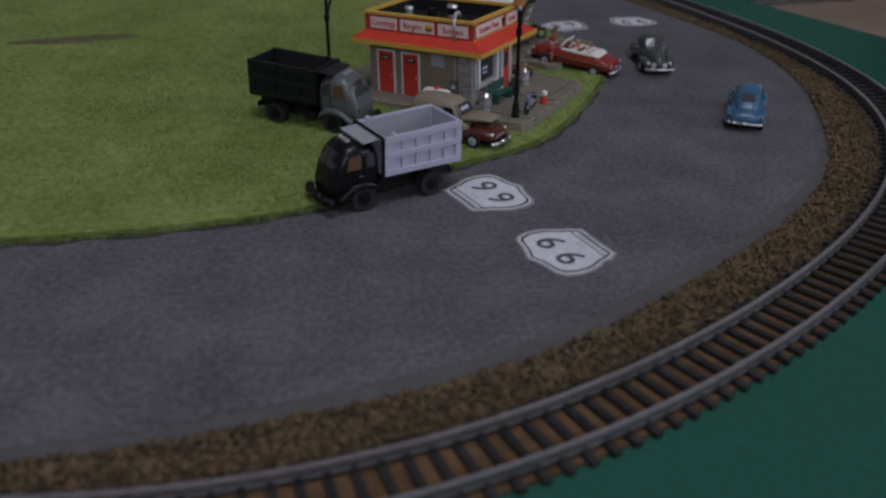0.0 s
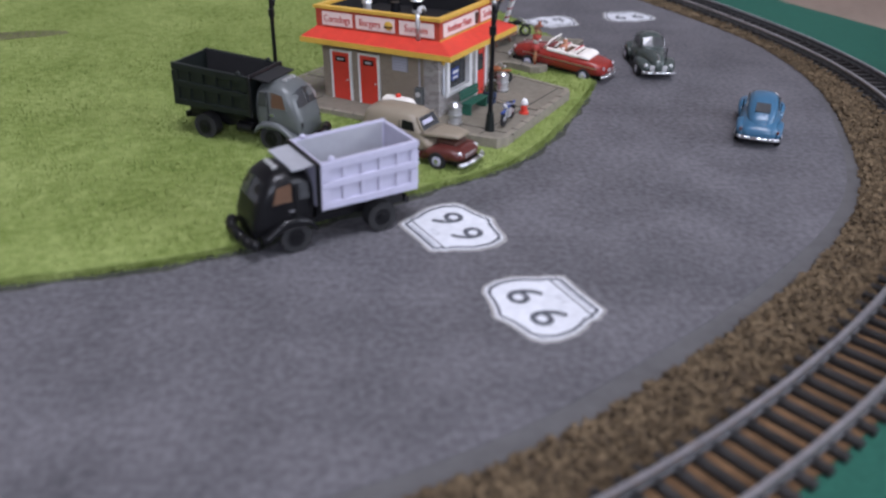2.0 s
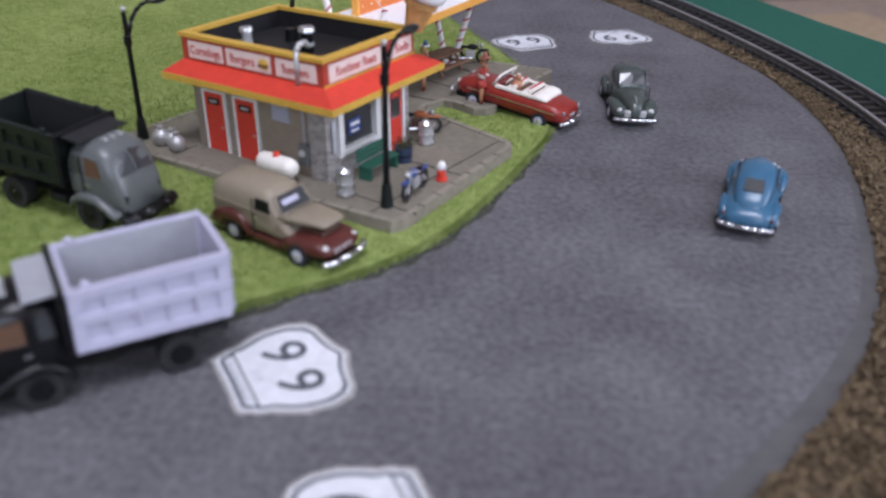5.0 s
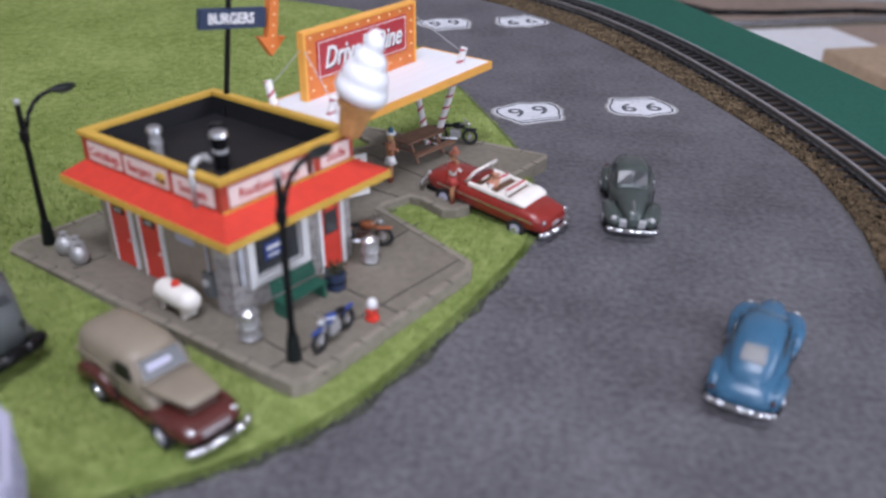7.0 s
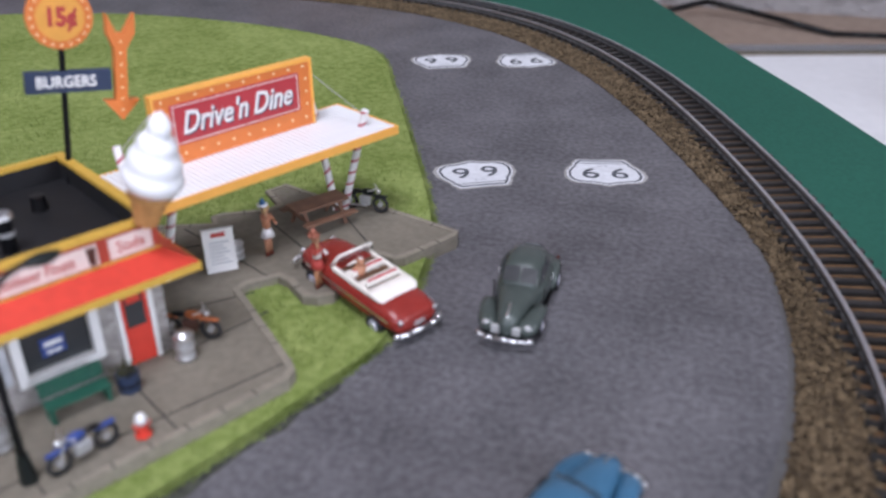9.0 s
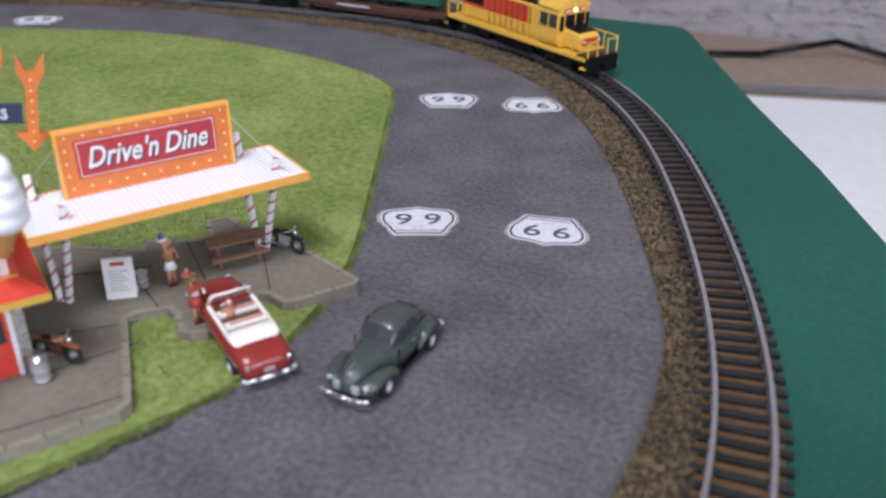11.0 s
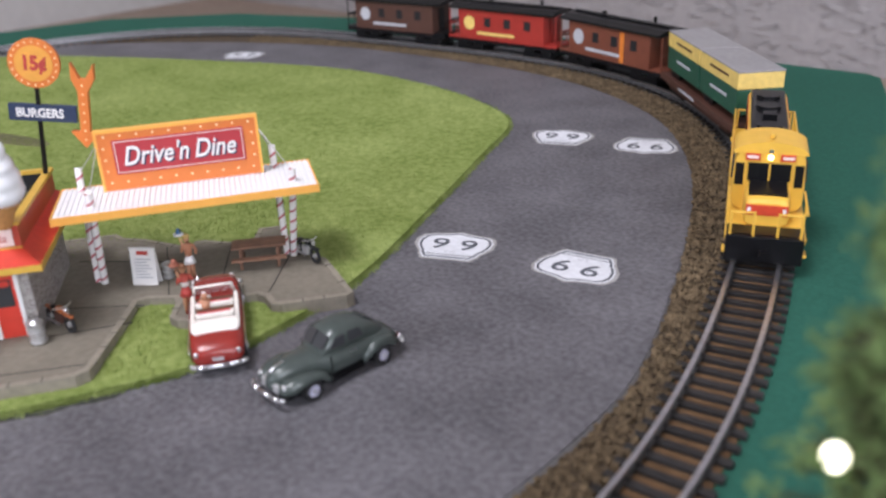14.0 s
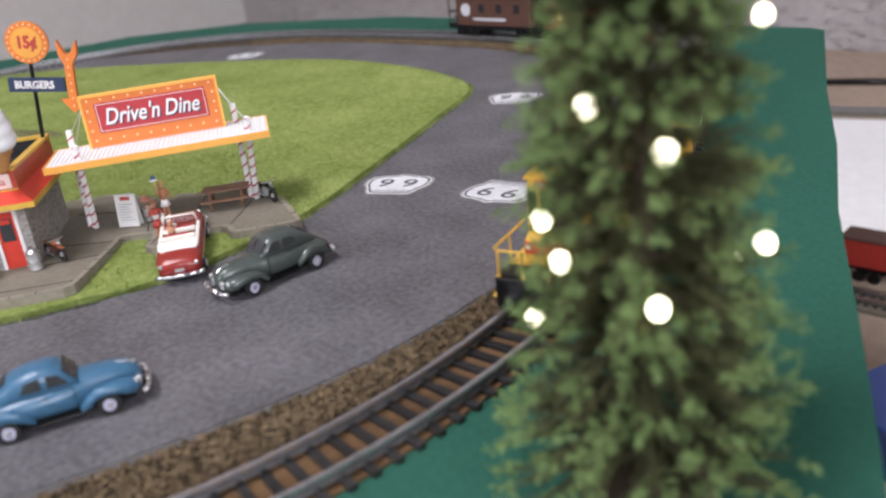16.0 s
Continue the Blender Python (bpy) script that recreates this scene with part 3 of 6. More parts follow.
def kerb_mesh(pts, inset, z0, z1):
    bm, n = B(), len(pts)
    inner = []
    for i in range(n):
        a, b, c = Vector(pts[i - 1]), Vector(pts[i]), Vector(pts[(i + 1) % n])
        d = ((b - a).normalized() + (c - b).normalized())
        d = d.normalized() if d.length > 1e-6 else (c - b).normalized()
        nn = Vector((-d.y, d.x))
        inner.append(b + nn * inset)
    rows = [[bm.verts.new((x, y, z)) for x, y in loop] for loop, z in ((pts, z0), (pts, z1), (inner, z1), (inner, z0))]
    for a, b in zip(rows, rows[1:]):
        for i in range(n):
            bm.faces.new((a[i], a[(i + 1) % n], b[(i + 1) % n], b[i]))
    return bm


area = sum(a[0] * b[1] - b[0] * a[1] for a, b in zip(outline, outline[1:] + outline[:1]))
ring_pts = outline if area > 0 else outline[::-1]
part("kerb", kerb_mesh([(cx + (x - cx) * 1.004, cy + (y - cy) * 1.004) for x, y in ring_pts], 2.4, -0.4, PZ + 0.15), KERB, pave, "paler kerb stones")
joints = [((6, -27), (6, 6)), ((40, -25), (40, 8)), ((79, -17), (-4, -14)), ((58, 8), (88, 10)), ((91, 23), (62, 30)), ((100, 27), (96, 80)), ((118, 20), (124, 74)), ((138, 20), (150, 60)), ((60, 76), (106, 60)),
          ((-5, 40), (6, 40)), ((-5, 74), (6, 74)), ((30, 73), (30, 103))]
for (x0, y0), (x1, y1) in joints:
    a, b = Vector((x0, y0, PZ - 0.2)), Vector((x1, y1, PZ - 0.2))
    part("joint", cyl(B(), a, b, 0.28, seg=6), JOINT, pave)
for i, (p, q) in enumerate(zip(ring_pts, ring_pts[1:] + ring_pts[:1])):
    n = int(math.dist(p, q) / 11)
    for k in range(1, n + 1):
        f = k / (n + 1)
        a = Vector(p).lerp(Vector(q), f)
        d = (Vector(q) - Vector(p)).normalized()
        nn = Vector((-d.y, d.x))
        part("kerb_joint", cyl(B(), (a.x - nn.x * 0.4, a.y - nn.y * 0.4, PZ + 0.1), (a.x + nn.x * 2.4, a.y + nn.y * 2.4, PZ + 0.1), 0.22, seg=5), JOINT, pave)

# brick surface for the walls
def brick_mat(name, a, b, mortar):
    m = mat(name, a, 0.85, 0, 0.15, 500, 0.2, 0.2)
    n, l = m.node_tree.nodes, m.node_tree.links
    tc, br = n.new("ShaderNodeTexCoord"), n.new("ShaderNodeTexBrick")
    sep, comb, add = n.new("ShaderNodeSeparateXYZ"), n.new("ShaderNodeCombineXYZ"), n.new("ShaderNodeMath")
    l.new(tc.outputs["Object"], sep.inputs[0])
    l.new(sep.outputs[0], add.inputs[0])
    l.new(sep.outputs[1], add.inputs[1])
    l.new(add.outputs[0], comb.inputs[0])
    l.new(sep.outputs[2], comb.inputs[1])
    l.new(comb.outputs[0], br.inputs["Vector"])
    br.inputs["Color1"].default_value, br.inputs["Color2"].default_value, br.inputs["Mortar"].default_value = (*a, 1), (*b, 1), (*mortar, 1)
    br.inputs["Scale"].default_value = 1.0
    br.inputs["Brick Width"].default_value, br.inputs["Row Height"].default_value, br.inputs["Mortar Size"].default_value = 0.0024, 0.0011, 0.00012
    l.new(br.outputs["Color"], n["Principled BSDF"].inputs["Base Color"])
    bp = n.new("ShaderNodeBump")
    bp.inputs["Strength"].default_value, bp.inputs["Distance"].default_value = 0.8, 0.0002
    bp.invert = True
    l.new(br.outputs["Fac"], bp.inputs["Height"])
    l.new(bp.outputs[0], n["Principled BSDF"].inputs["Normal"])
    return m


TAN_BRICK = brick_mat("tan_brick_wall", (0.30, 0.245, 0.185), (0.25, 0.205, 0.155), (0.33, 0.29, 0.24))
GREY_BRICK = brick_mat("grey_stone_wall", (0.40, 0.37, 0.35), (0.20, 0.18, 0.17), (0.48, 0.46, 0.44))


def diner():
    t = plot_thing("diner", 1.7, 2.0, PZ - 1.0, 0.3, "small brick drive-in diner with red roof and yellow trim", "building")
    X0, X1, Y0, Y1, H = 7, 55, 9.5, 72, 31
    # the side wall with its two doors, the front wall with window and door, the back ones plain
    part("wall", bx(B(), X0, X0 + 2, Y0 + 6, Y1, 0, H), TAN_BRICK, t, "tan brick side wall")
    front = B()
    bx(front, X0, 14, Y0, Y0 + 2, 0, H)
    bx(front, 14, 34, Y0, Y0 + 2, 0, 10)
    bx(front, 14, 34, Y0, Y0 + 2, 28, H)
    bx(front, 34, 41, Y0, Y0 + 2, 0, H)
    bx(front, 41, 51, Y0, Y0 + 2, 28, H)
    bx(front, 51, X1, Y0, Y0 + 2, 0, H)
    part("wall", front, GREY_BRICK, t, "grey stone front wall")
    part("corner_pier", bx(B(), X0 - 0.6, X0 + 1.4, Y0 - 0.6, Y0 + 7, 0, H), GREY_BRICK, t, "grey stone corner pier")
    part("wall", bx(B(), X1 - 2, X1, Y0 + 2, Y1, 0, H), GREY_BRICK, t)
    part("wall", bx(B(), X0 + 2, X1 - 2, Y1 - 2, Y1, 0, H), TAN_BRICK, t)
    part("floor_plate", bx(B(), X0 + 2, X1 - 2, Y0 + 2, Y1 - 2, 0, 0.5), BLACK_MATT, t)
    # side doors
    for y in (41.0, 56.5):
        d = part("door", bx(B(), X0 - 0.7, X0 - 0.1, y, y + 9.5, 0.4, 25), RED_DOOR, t, "red painted service door")
        fr = B()
        bx(fr, X0 - 1.0, X0 - 0.02, y - 1.0, y, 0, 26)
        bx(fr, X0 - 1.0, X0 - 0.02, y + 9.5, y + 10.5, 0, 26)
        bx(fr, X0 - 1.0, X0 - 0.02, y, y + 9.5, 25, 26)
        part("frame", fr, WHITE_PAINT, d, "white door frame")
        part("door_sign", bx(B(), X0 - 1.0, X0 - 0.7, y + 2, y + 7.5, 20.5, 23), BLACK, d)
        part("sign_text", bx(B(), X0 - 1.15, X0 - 1.0, y + 3, y + 6.5, 21.3, 22.2), FAINT_INK, d)
        part("knob", ball(B(), (X0 - 1.0, y + 1.3, 12), 0.5), CHROME, d)
    v = part("wall_vent", bx(B(), X0 - 0.6, X0, 25, 33, 20, 27), LILAC_IN, t, "pale louvred vent")
    for k in range(5):
        part("louvre", bx(B(), X0 - 0.9, X0 - 0.5, 25.4, 32.6, 20.6 + k * 1.25, 21.2 + k * 1.25), LILAC, v)
    mtr = part("meter_box", bx(B(), X0 - 2.4, X0, 16.5, 20.5, 6, 14, 0.3), GREY_CAB, t, "grey electric meter box")
    part("conduit", cyl(B(), (X0 - 1.0, 18.5, 14), (X0 - 1.0, 18.5, 30), 0.4), LILAC_IN, mtr)
    part("dial", cyl(B(), (X0 - 2.4, 18.5, 11), (X0 - 3.0, 18.5, 11), 1.2), SILVER, mtr)
    # front window and door
    w = part("window", bx(B(), 14, 34, Y0 + 0.9, Y0 + 1.2, 10, 28), GLASS_DARK, t, "dark shop window")
    fr = B()
    for a in ((12.4, 35.6, 8.6, 11), (12.4, 35.6, 26.8, 29.2), (12.4, 14.9, 11, 26.8), (33.1, 35.6, 11, 26.8)):
        bx(fr, a[0], a[1], Y0 - 1.5, Y0 + 0.9, a[2], a[3])
    part("window_frame", fr, WHITE_PAINT, w, "white window frame")
    part("poster", bx(B(), 20, 26.5, Y0 + 0.55, Y0 + 0.85, 14.5, 20), BLUE_PAINT, w)
    part("poster_text", bx(B(), 20.8, 25.8, Y0 + 0.4, Y0 + 0.56, 17.5, 18.8), WHITE_PAINT, w)
    part("poster_text", bx(B(), 21.2, 25.2, Y0 + 0.4, Y0 + 0.56, 15.2, 16.0), WHITE_PAINT, w)
    d = part("door", bx(B(), 42, 50, Y0 - 0.2, Y0 + 1.0, 0.4, 27), RED_DOOR, t, "red glazed entrance door")
    part("glass", bx(B(), 43.3, 48.7, Y0 - 0.45, Y0 - 0.15, 13.5, 24), GLASS_DARK, d)
    part("door_sign", bx(B(), 43.8, 48.0, Y0 - 0.6, Y0 - 0.44, 21.5, 23.6), RED_DOOR, d)
    fr = B()
    for a in ((40.6, 42, 0, 28.4), (50, 51.4, 0, 28.4), (42, 50, 27, 28.4)):
        bx(fr, a[0], a[1], Y0 - 0.9, Y0 + 0.8, a[2], a[3])
    part("frame", fr, WHITE_PAINT, d, "white door frame")
    part("wall_plaque", bx(B(), 9.3, 11.2, Y0 - 1.0, Y0 - 0.6, 11, 23), FAINT_INK, t)
    part("wall_badge", cyl(B(), (10.3, Y0 - 0.6, 26), (10.3, Y0 - 1.0, 26), 1.4, seg=16), YELLOW_TRIM, t)
    # eaves, roof and parapet
    ex0, ex1, ey0, ey1 = -1.5, 63, -1.5, 78
    px0, px1, py0, py1 = 5.5, 56, 7.5, 73
    part("eaves_soffit", bx(B(), ex0 + 0.6, ex1 - 0.6, ey0 + 0.6, ey1 - 0.6, 30.2, 31.0), WHITE_PAINT, t)
    bm = B()
    lo = [(ex0, ey0), (ex1, ey0), (ex1, ey1), (ex0, ey1)]
    rows = [[bm.verts.new((x, y, z)) for x, y in pts] for pts, z in ((lo, 30.0), (lo, 32.4))]
    for i in range(4):
        bm.faces.new((rows[0][i], rows[0][(i + 1) % 4], rows[1][(i + 1) % 4], rows[1][i]))
    bm.faces.new(rows[0][::-1])
    bm.faces.new(rows[1])
    part("fascia", bm, YELLOW_TRIM, t, "yellow eaves fascia")
    bm = B()
    hi = [(px0, py0), (px1, py0), (px1, py1), (px0, py1)]
    lo2 = [(ex0 + 0.3, ey0 + 0.3), (ex1 - 0.3, ey0 + 0.3), (ex1 - 0.3, ey1 - 0.3), (ex0 + 0.3, ey1 - 0.3)]
    rows = [[bm.verts.new((x, y, z)) for x, y in pts] for pts, z in ((lo2, 32.5), (hi, 36.5))]
    for i in range(4):
        bm.faces.new((rows[0][i], rows[0][(i + 1) % 4], rows[1][(i + 1) % 4], rows[1][i]))
    part("roof", bm, RED_ROOF, t, "bright red sloping eaves roof")
    for a in ((px0, px1, py1 - 1.6, py1), (px0, px0 + 1.6, py0 + 1.6, py1 - 1.6), (px1 - 1.6, px1, py0 + 1.6, py1 - 1.6)):
        part("parapet", bx(B(), *a, 34, 45), RED_BAND, t, "brown-red parapet band")
    par = part("parapet", bx(B(), px0, px1, py0, py0 + 1.6, 34, 45), RED_BAND, t, "brown-red parapet band")
    for a in ((px0 - 0.8, px1 + 0.8, py0 - 0.8, py0 + 2.2), (px0 - 0.8, px1 + 0.8, py1 - 2.2, py1 + 0.8), (px0 - 0.8, px0 + 2.2, py0 + 2.2, py1 - 2.2), (px1 - 2.2, px1 + 0.8, py0 + 2.2, py1 - 2.2)):
        part("coping", bx(B(), *a, 45.02, 46.4), YELLOW_TRIM, t, "yellow coping")
    for a in ((px0 + 1.62, px1 - 1.62, py0 + 1.62, py0 + 1.9), (px0 + 1.62, px1 - 1.62, py1 - 1.9, py1 - 1.62), (px0 + 1.62, px0 + 1.9, py0 + 1.9, py1 - 1.9), (px1 - 1.9, px1 - 1.62, py0 + 1.9, py1 - 1.9)):
        part("parapet_lining", bx(B(), *a, 38.2, 45.0), DARK_ROOF, t, "black tarred parapet lining")
    part("flat_roof", bx(B(), px0 + 1.6, px1 - 1.6, py0 + 1.6, py1 - 1.6, 37.5, 38.2), DARK_ROOF, t, "black tarred flat roof")
    side = Matrix.Rotation(radians(-90), 4, "Z") @ Matrix.Rotation(radians(90), 4, "X")
    for words, y, wd in (("Corndogs", 61, 16.5), ("Burgers", 40.5, 20.5), ("Sundaes", 19, 17.5)):
        p = part("panel", bx(B(), px0 - 0.5, px0 - 0.05, y - wd / 2, y + wd / 2, 37.6, 43.8), PINK_PANEL, par, "pale sign panel")
        shift = 2.6 if words == "Burgers" else 0
        part("lettering", text_bm(words, 4.6, 0.12, 0.80, m=Matrix.Translation((px0 - 0.58, y + shift, 40.6)) @ side), RED_INK, par)
        if shift:
            part("burger_picture", ball(B(), (px0 - 0.5, y - 7.3, 40.6), 0.5, 2.3, 2.0), YELLOW_TRIM, par)
            part("burger_filling", bx(B(), px0 - 1.1, px0 - 0.5, y - 9.4, y - 5.2, 39.7, 40.5), FREIGHT_BROWN, par)
    fr = Matrix.Rotation(radians(90), 4, "X")
    for words, x, wd in (("Rootbeer Floats", 23.5, 31), ("Soda", 48, 12)):
        part("panel", bx(B(), x - wd / 2, x + wd / 2, py0 - 0.5, py0 - 0.05, 37.6, 43.8), PINK_PANEL, par, "pale sign panel")
        part("lettering", text_bm(words, 4.6, 0.12, 0.72 if len(words) > 5 else 0.9, m=Matrix.Translation((x - (1.5 if len(words) > 5 else 0), py0 - 0.58, 40.6)) @ fr), RED_INK, par)
    part("glass_picture", cyl(B(), (37.2, py0 - 0.55, 38.3), (37.2, py0 - 0.55, 43.2), 0.9, 1.3), FREIGHT_BROWN, par)
    part("frame_line", bx(B(), px0 - 0.2, px1 + 0.2, py0 - 0.3, py0 - 0.02, 36.3, 37.0), YELLOW_TRIM, par)
    for x, y, r, h in ((18, 53, 1.9, 8.5), (24, 30, 2.2, 10.5)):
        vnt = part("roof_vent", cyl(B(), (x, y, 38.2), (x, y, 38.2 + h), r, seg=18), SILVER if r < 2 else BLACK, t, "round metal roof vent")
        part("vent_cap", cyl(B(), (x, y, 38.2 + h), (x, y, 38.2 + h + 1.4), r * 1.35, r * 1.2, seg=18), CHROME, vnt)
        part("vent_band", cyl(B(), (x, y, 38.2 + h * 0.5), (x, y, 38.2 + h * 0.62), r * 1.12, seg=18), SILVER, vnt)
    part("flue_pipe", tube(B(), [(5.0, 18, 36), (5.0, 18, 47.5), (6.5, 18, 49.5), (10, 18.5, 49.5), (12, 19, 47.5)], 1.0, 10), SILVER, t, "bent silver flue pipe", smooth=True)
    part("roof_hatch", cyl(B(), (40, 52, 38.2), (40, 52, 43), 2.6, 2.2, seg=16), BLACK, t)

    t.matrix_basis = t.matrix_basis @ pose(0, 0, 0, -1.1, 0, 0)
    t.scale = (1.0, 1.0, 0.965)


diner()


def ice_cream():
    t = plot_thing("ice_cream_cone", 54, 8.0, PZ + 43.6, 0, "giant white ice cream cone ornament on the roof corner", "ornament")
    m = Matrix.Rotation(radians(13), 4, "X") @ Matrix.Rotation(radians(11), 4, "Y")
    b = cyl(B(), (0, 0, 0), (0, 0, 10.5), 3.2, 5.6, 20)
    bmesh.ops.transform(b, matrix=m, verts=b.verts)
    part("cone", b, CONE, t, "brown waffle cone")
    rim_b = cyl(B(), (0, 0, 8.5), (0, 0, 10.8), 5.9, 6.1, 20)
    bmesh.ops.transform(rim_b, matrix=m, verts=rim_b.verts)
    part("rim", rim_b, CONE, t)
    prof = [(11, 5.2), (12.0, 7.4), (14, 8.2), (16.2, 7.6), (16.9, 6.9), (18.2, 7.2), (20, 6.8), (21.6, 5.8), (22.4, 5.0), (23.6, 5.3), (25, 4.6), (26.2, 3.4), (26.8, 2.7), (28, 3.1), (29.6, 2.9), (31, 2.0), (32, 0.6)]
    b = loft(B(), [[(r * math.cos(k * math.tau / 24), r * math.sin(k * math.tau / 24), z + 0.7 * math.sin(k * math.tau / 24)) for k in range(24)] for z, r in prof])
    bmesh.ops.transform(b, matrix=m, verts=b.verts)
    part("swirl", b, ICE, t, "white soft ice swirl", smooth=True)


ice_cream()


def striped_post(parent, a, b, r=1.4):
    p = part("post", cyl(B(), a, b, r, seg=14), WHITE_PAINT, parent, "white post with red spiral stripe")
    a, b = Vector(a), Vector(b)
    q = (b - a).to_track_quat("Z", "Y")
    bm, n, rows = B(), 90, []
    for k in range(n + 1):
        f = k / n
        w = f * (b - a).length / 5.2 * math.tau
        c = a.lerp(b, f)
        rows.append([bm.verts.new(c + q @ Vector((math.cos(w + s) * r * 1.06, math.sin(w + s) * r * 1.06, 0))) for s in (0, 0.7, 1.4)])
    for x, y in zip(rows, rows[1:]):
        for i in range(2):
            bm.faces.new((x[i], x[i + 1], y[i + 1], y[i]))
    part("stripe", bm, STRIPE_RED, p)


def canopy():
    t = plot_thing("drive_in_canopy", 63.5, 29.4, PZ, 2.3, "white corrugated drive-in canopy with orange edge and sign", "canopy")
    L, W, Z = 99, 35, 34.4
    part("deck", bx(B(), 0.6, L - 0.6, 0.6, W - 0.6, Z, Z + 1.4), CANOPY_WHITE, t, "white canopy deck")
    edge_b = B()
    for a in ((0, L, 0, 0.6), (0, L, W - 0.6, W), (0, 0.6, 0.6, W - 0.6), (L - 0.6, L, 0.6, W - 0.6)):
        bx(edge_b, *a, Z - 1.2, Z + 1.9)
    part("fascia", edge_b, ORANGE_TRIM, t, "orange canopy fascia")
    rib = B()
    bx(rib, -0.55, 0.55, 0.8, W - 0.8, Z + 1.42, Z + 2.0, 0.2)
    bmesh.ops.scale(rib, vec=(MM, MM, MM), verts=rib.verts)
    rme = finish(rib, "rib", CANOPY_WHITE)
    for k in range(48):
        o = new("rib", rme)
        o.parent = t
        o.matrix_basis = pose((2.2 + k * 2.02) * MM, 0, 0)
    for x in (9, 85):
        striped_post(t, (x + 2, 19.5, 0), (x + 5, 7.5, Z + 8))
        striped_post(t, (x - 0.5, 21.5, 0), (x - 0.8, 33.0, Z + 10.5))
    s = part("sign_board", bx(B(), 18, 79, 24.0, 26.4, Z + 2.0, Z + 25.2), ORANGE, t, "orange sign board with light bulbs")
    rimb = B()
    for a in ((17.4, 79.6, Z + 25.2, Z + 26.3), (17.4, 18.4, Z + 2, Z + 25.2), (78.6, 79.6, Z + 2, Z + 25.2)):
        bx(rimb, a[0], a[1], 23.6, 26.8, a[2], a[3])
    part("sign_rim", rimb, ORANGE_TRIM, s)
    part("sign_panel", bx(B(), 23.5, 73.5, 23.5, 23.98, Z + 8.4, Z + 22.2, 0.2), SIGN_RED, s, "dark red name panel")
    line = B()
    for a in ((24.2, 72.8, Z + 9.0, Z + 9.3), (24.2, 72.8, Z + 21.3, Z + 21.6), (24.2, 24.5, Z + 9.3, Z + 21.3), (72.5, 72.8, Z + 9.3, Z + 21.3)):
        bx(line, a[0], a[1], 23.35, 23.5, a[2], a[3])
    part("panel_line", line, PINK_PANEL, s)
    fr = Matrix.Rotation(radians(90), 4, "X")
    for word, x in (("Drive", 36), ("'n", 48.6), ("Dine", 61.5)):
        part("letter_shadow", text_bm(word, 10.6, 0.12, 0.78, 0.32, 0.12, m=Matrix.Translation((x + 0.6, 23.36, Z + 14.6)) @ fr), NAVY, s)
        part("lettering", text_bm(word, 10.6, 0.15, 0.78, 0.32, 0.12, m=Matrix.Translation((x, 23.15, Z + 15.2)) @ fr), WHITE_PAINT, s)
    bulb = ball(B(), (0, 0, 0), 0.45, seg=8, rings=6)
    bmesh.ops.scale(bulb, vec=(MM, MM, MM), verts=bulb.verts)
    bme = finish(bulb, "bulb", BULB_CREAM)
    for k in range(10):
        for z in (Z + 5.2, Z + 23.8):
            o = new("bulb", bme)
            o.parent = s
            o.matrix_basis = pose((21 + k * 6.1) * MM, 23.9 * MM, z * MM)
    for k in range(3):
        for x in (20.3, 76.7):
            o = new("bulb", bme)
            o.parent = s
            o.matrix_basis = pose(x * MM, 23.9 * MM, (Z + 10 + k * 4.6) * MM)
    for a, b in (((18, 25, Z + 21), (13.8, 7.7, Z + 6)), ((79, 25, Z + 21), (89.8, 7.7, Z + 6)), ((18, 25, Z + 21), (8.3, 32.5, Z + 8)), ((79, 25, Z + 21), (84.3, 32.5, Z + 8))):
        part("stay_wire", cyl(B(), a, b, 0.16, seg=6), SILVER, t)


canopy()


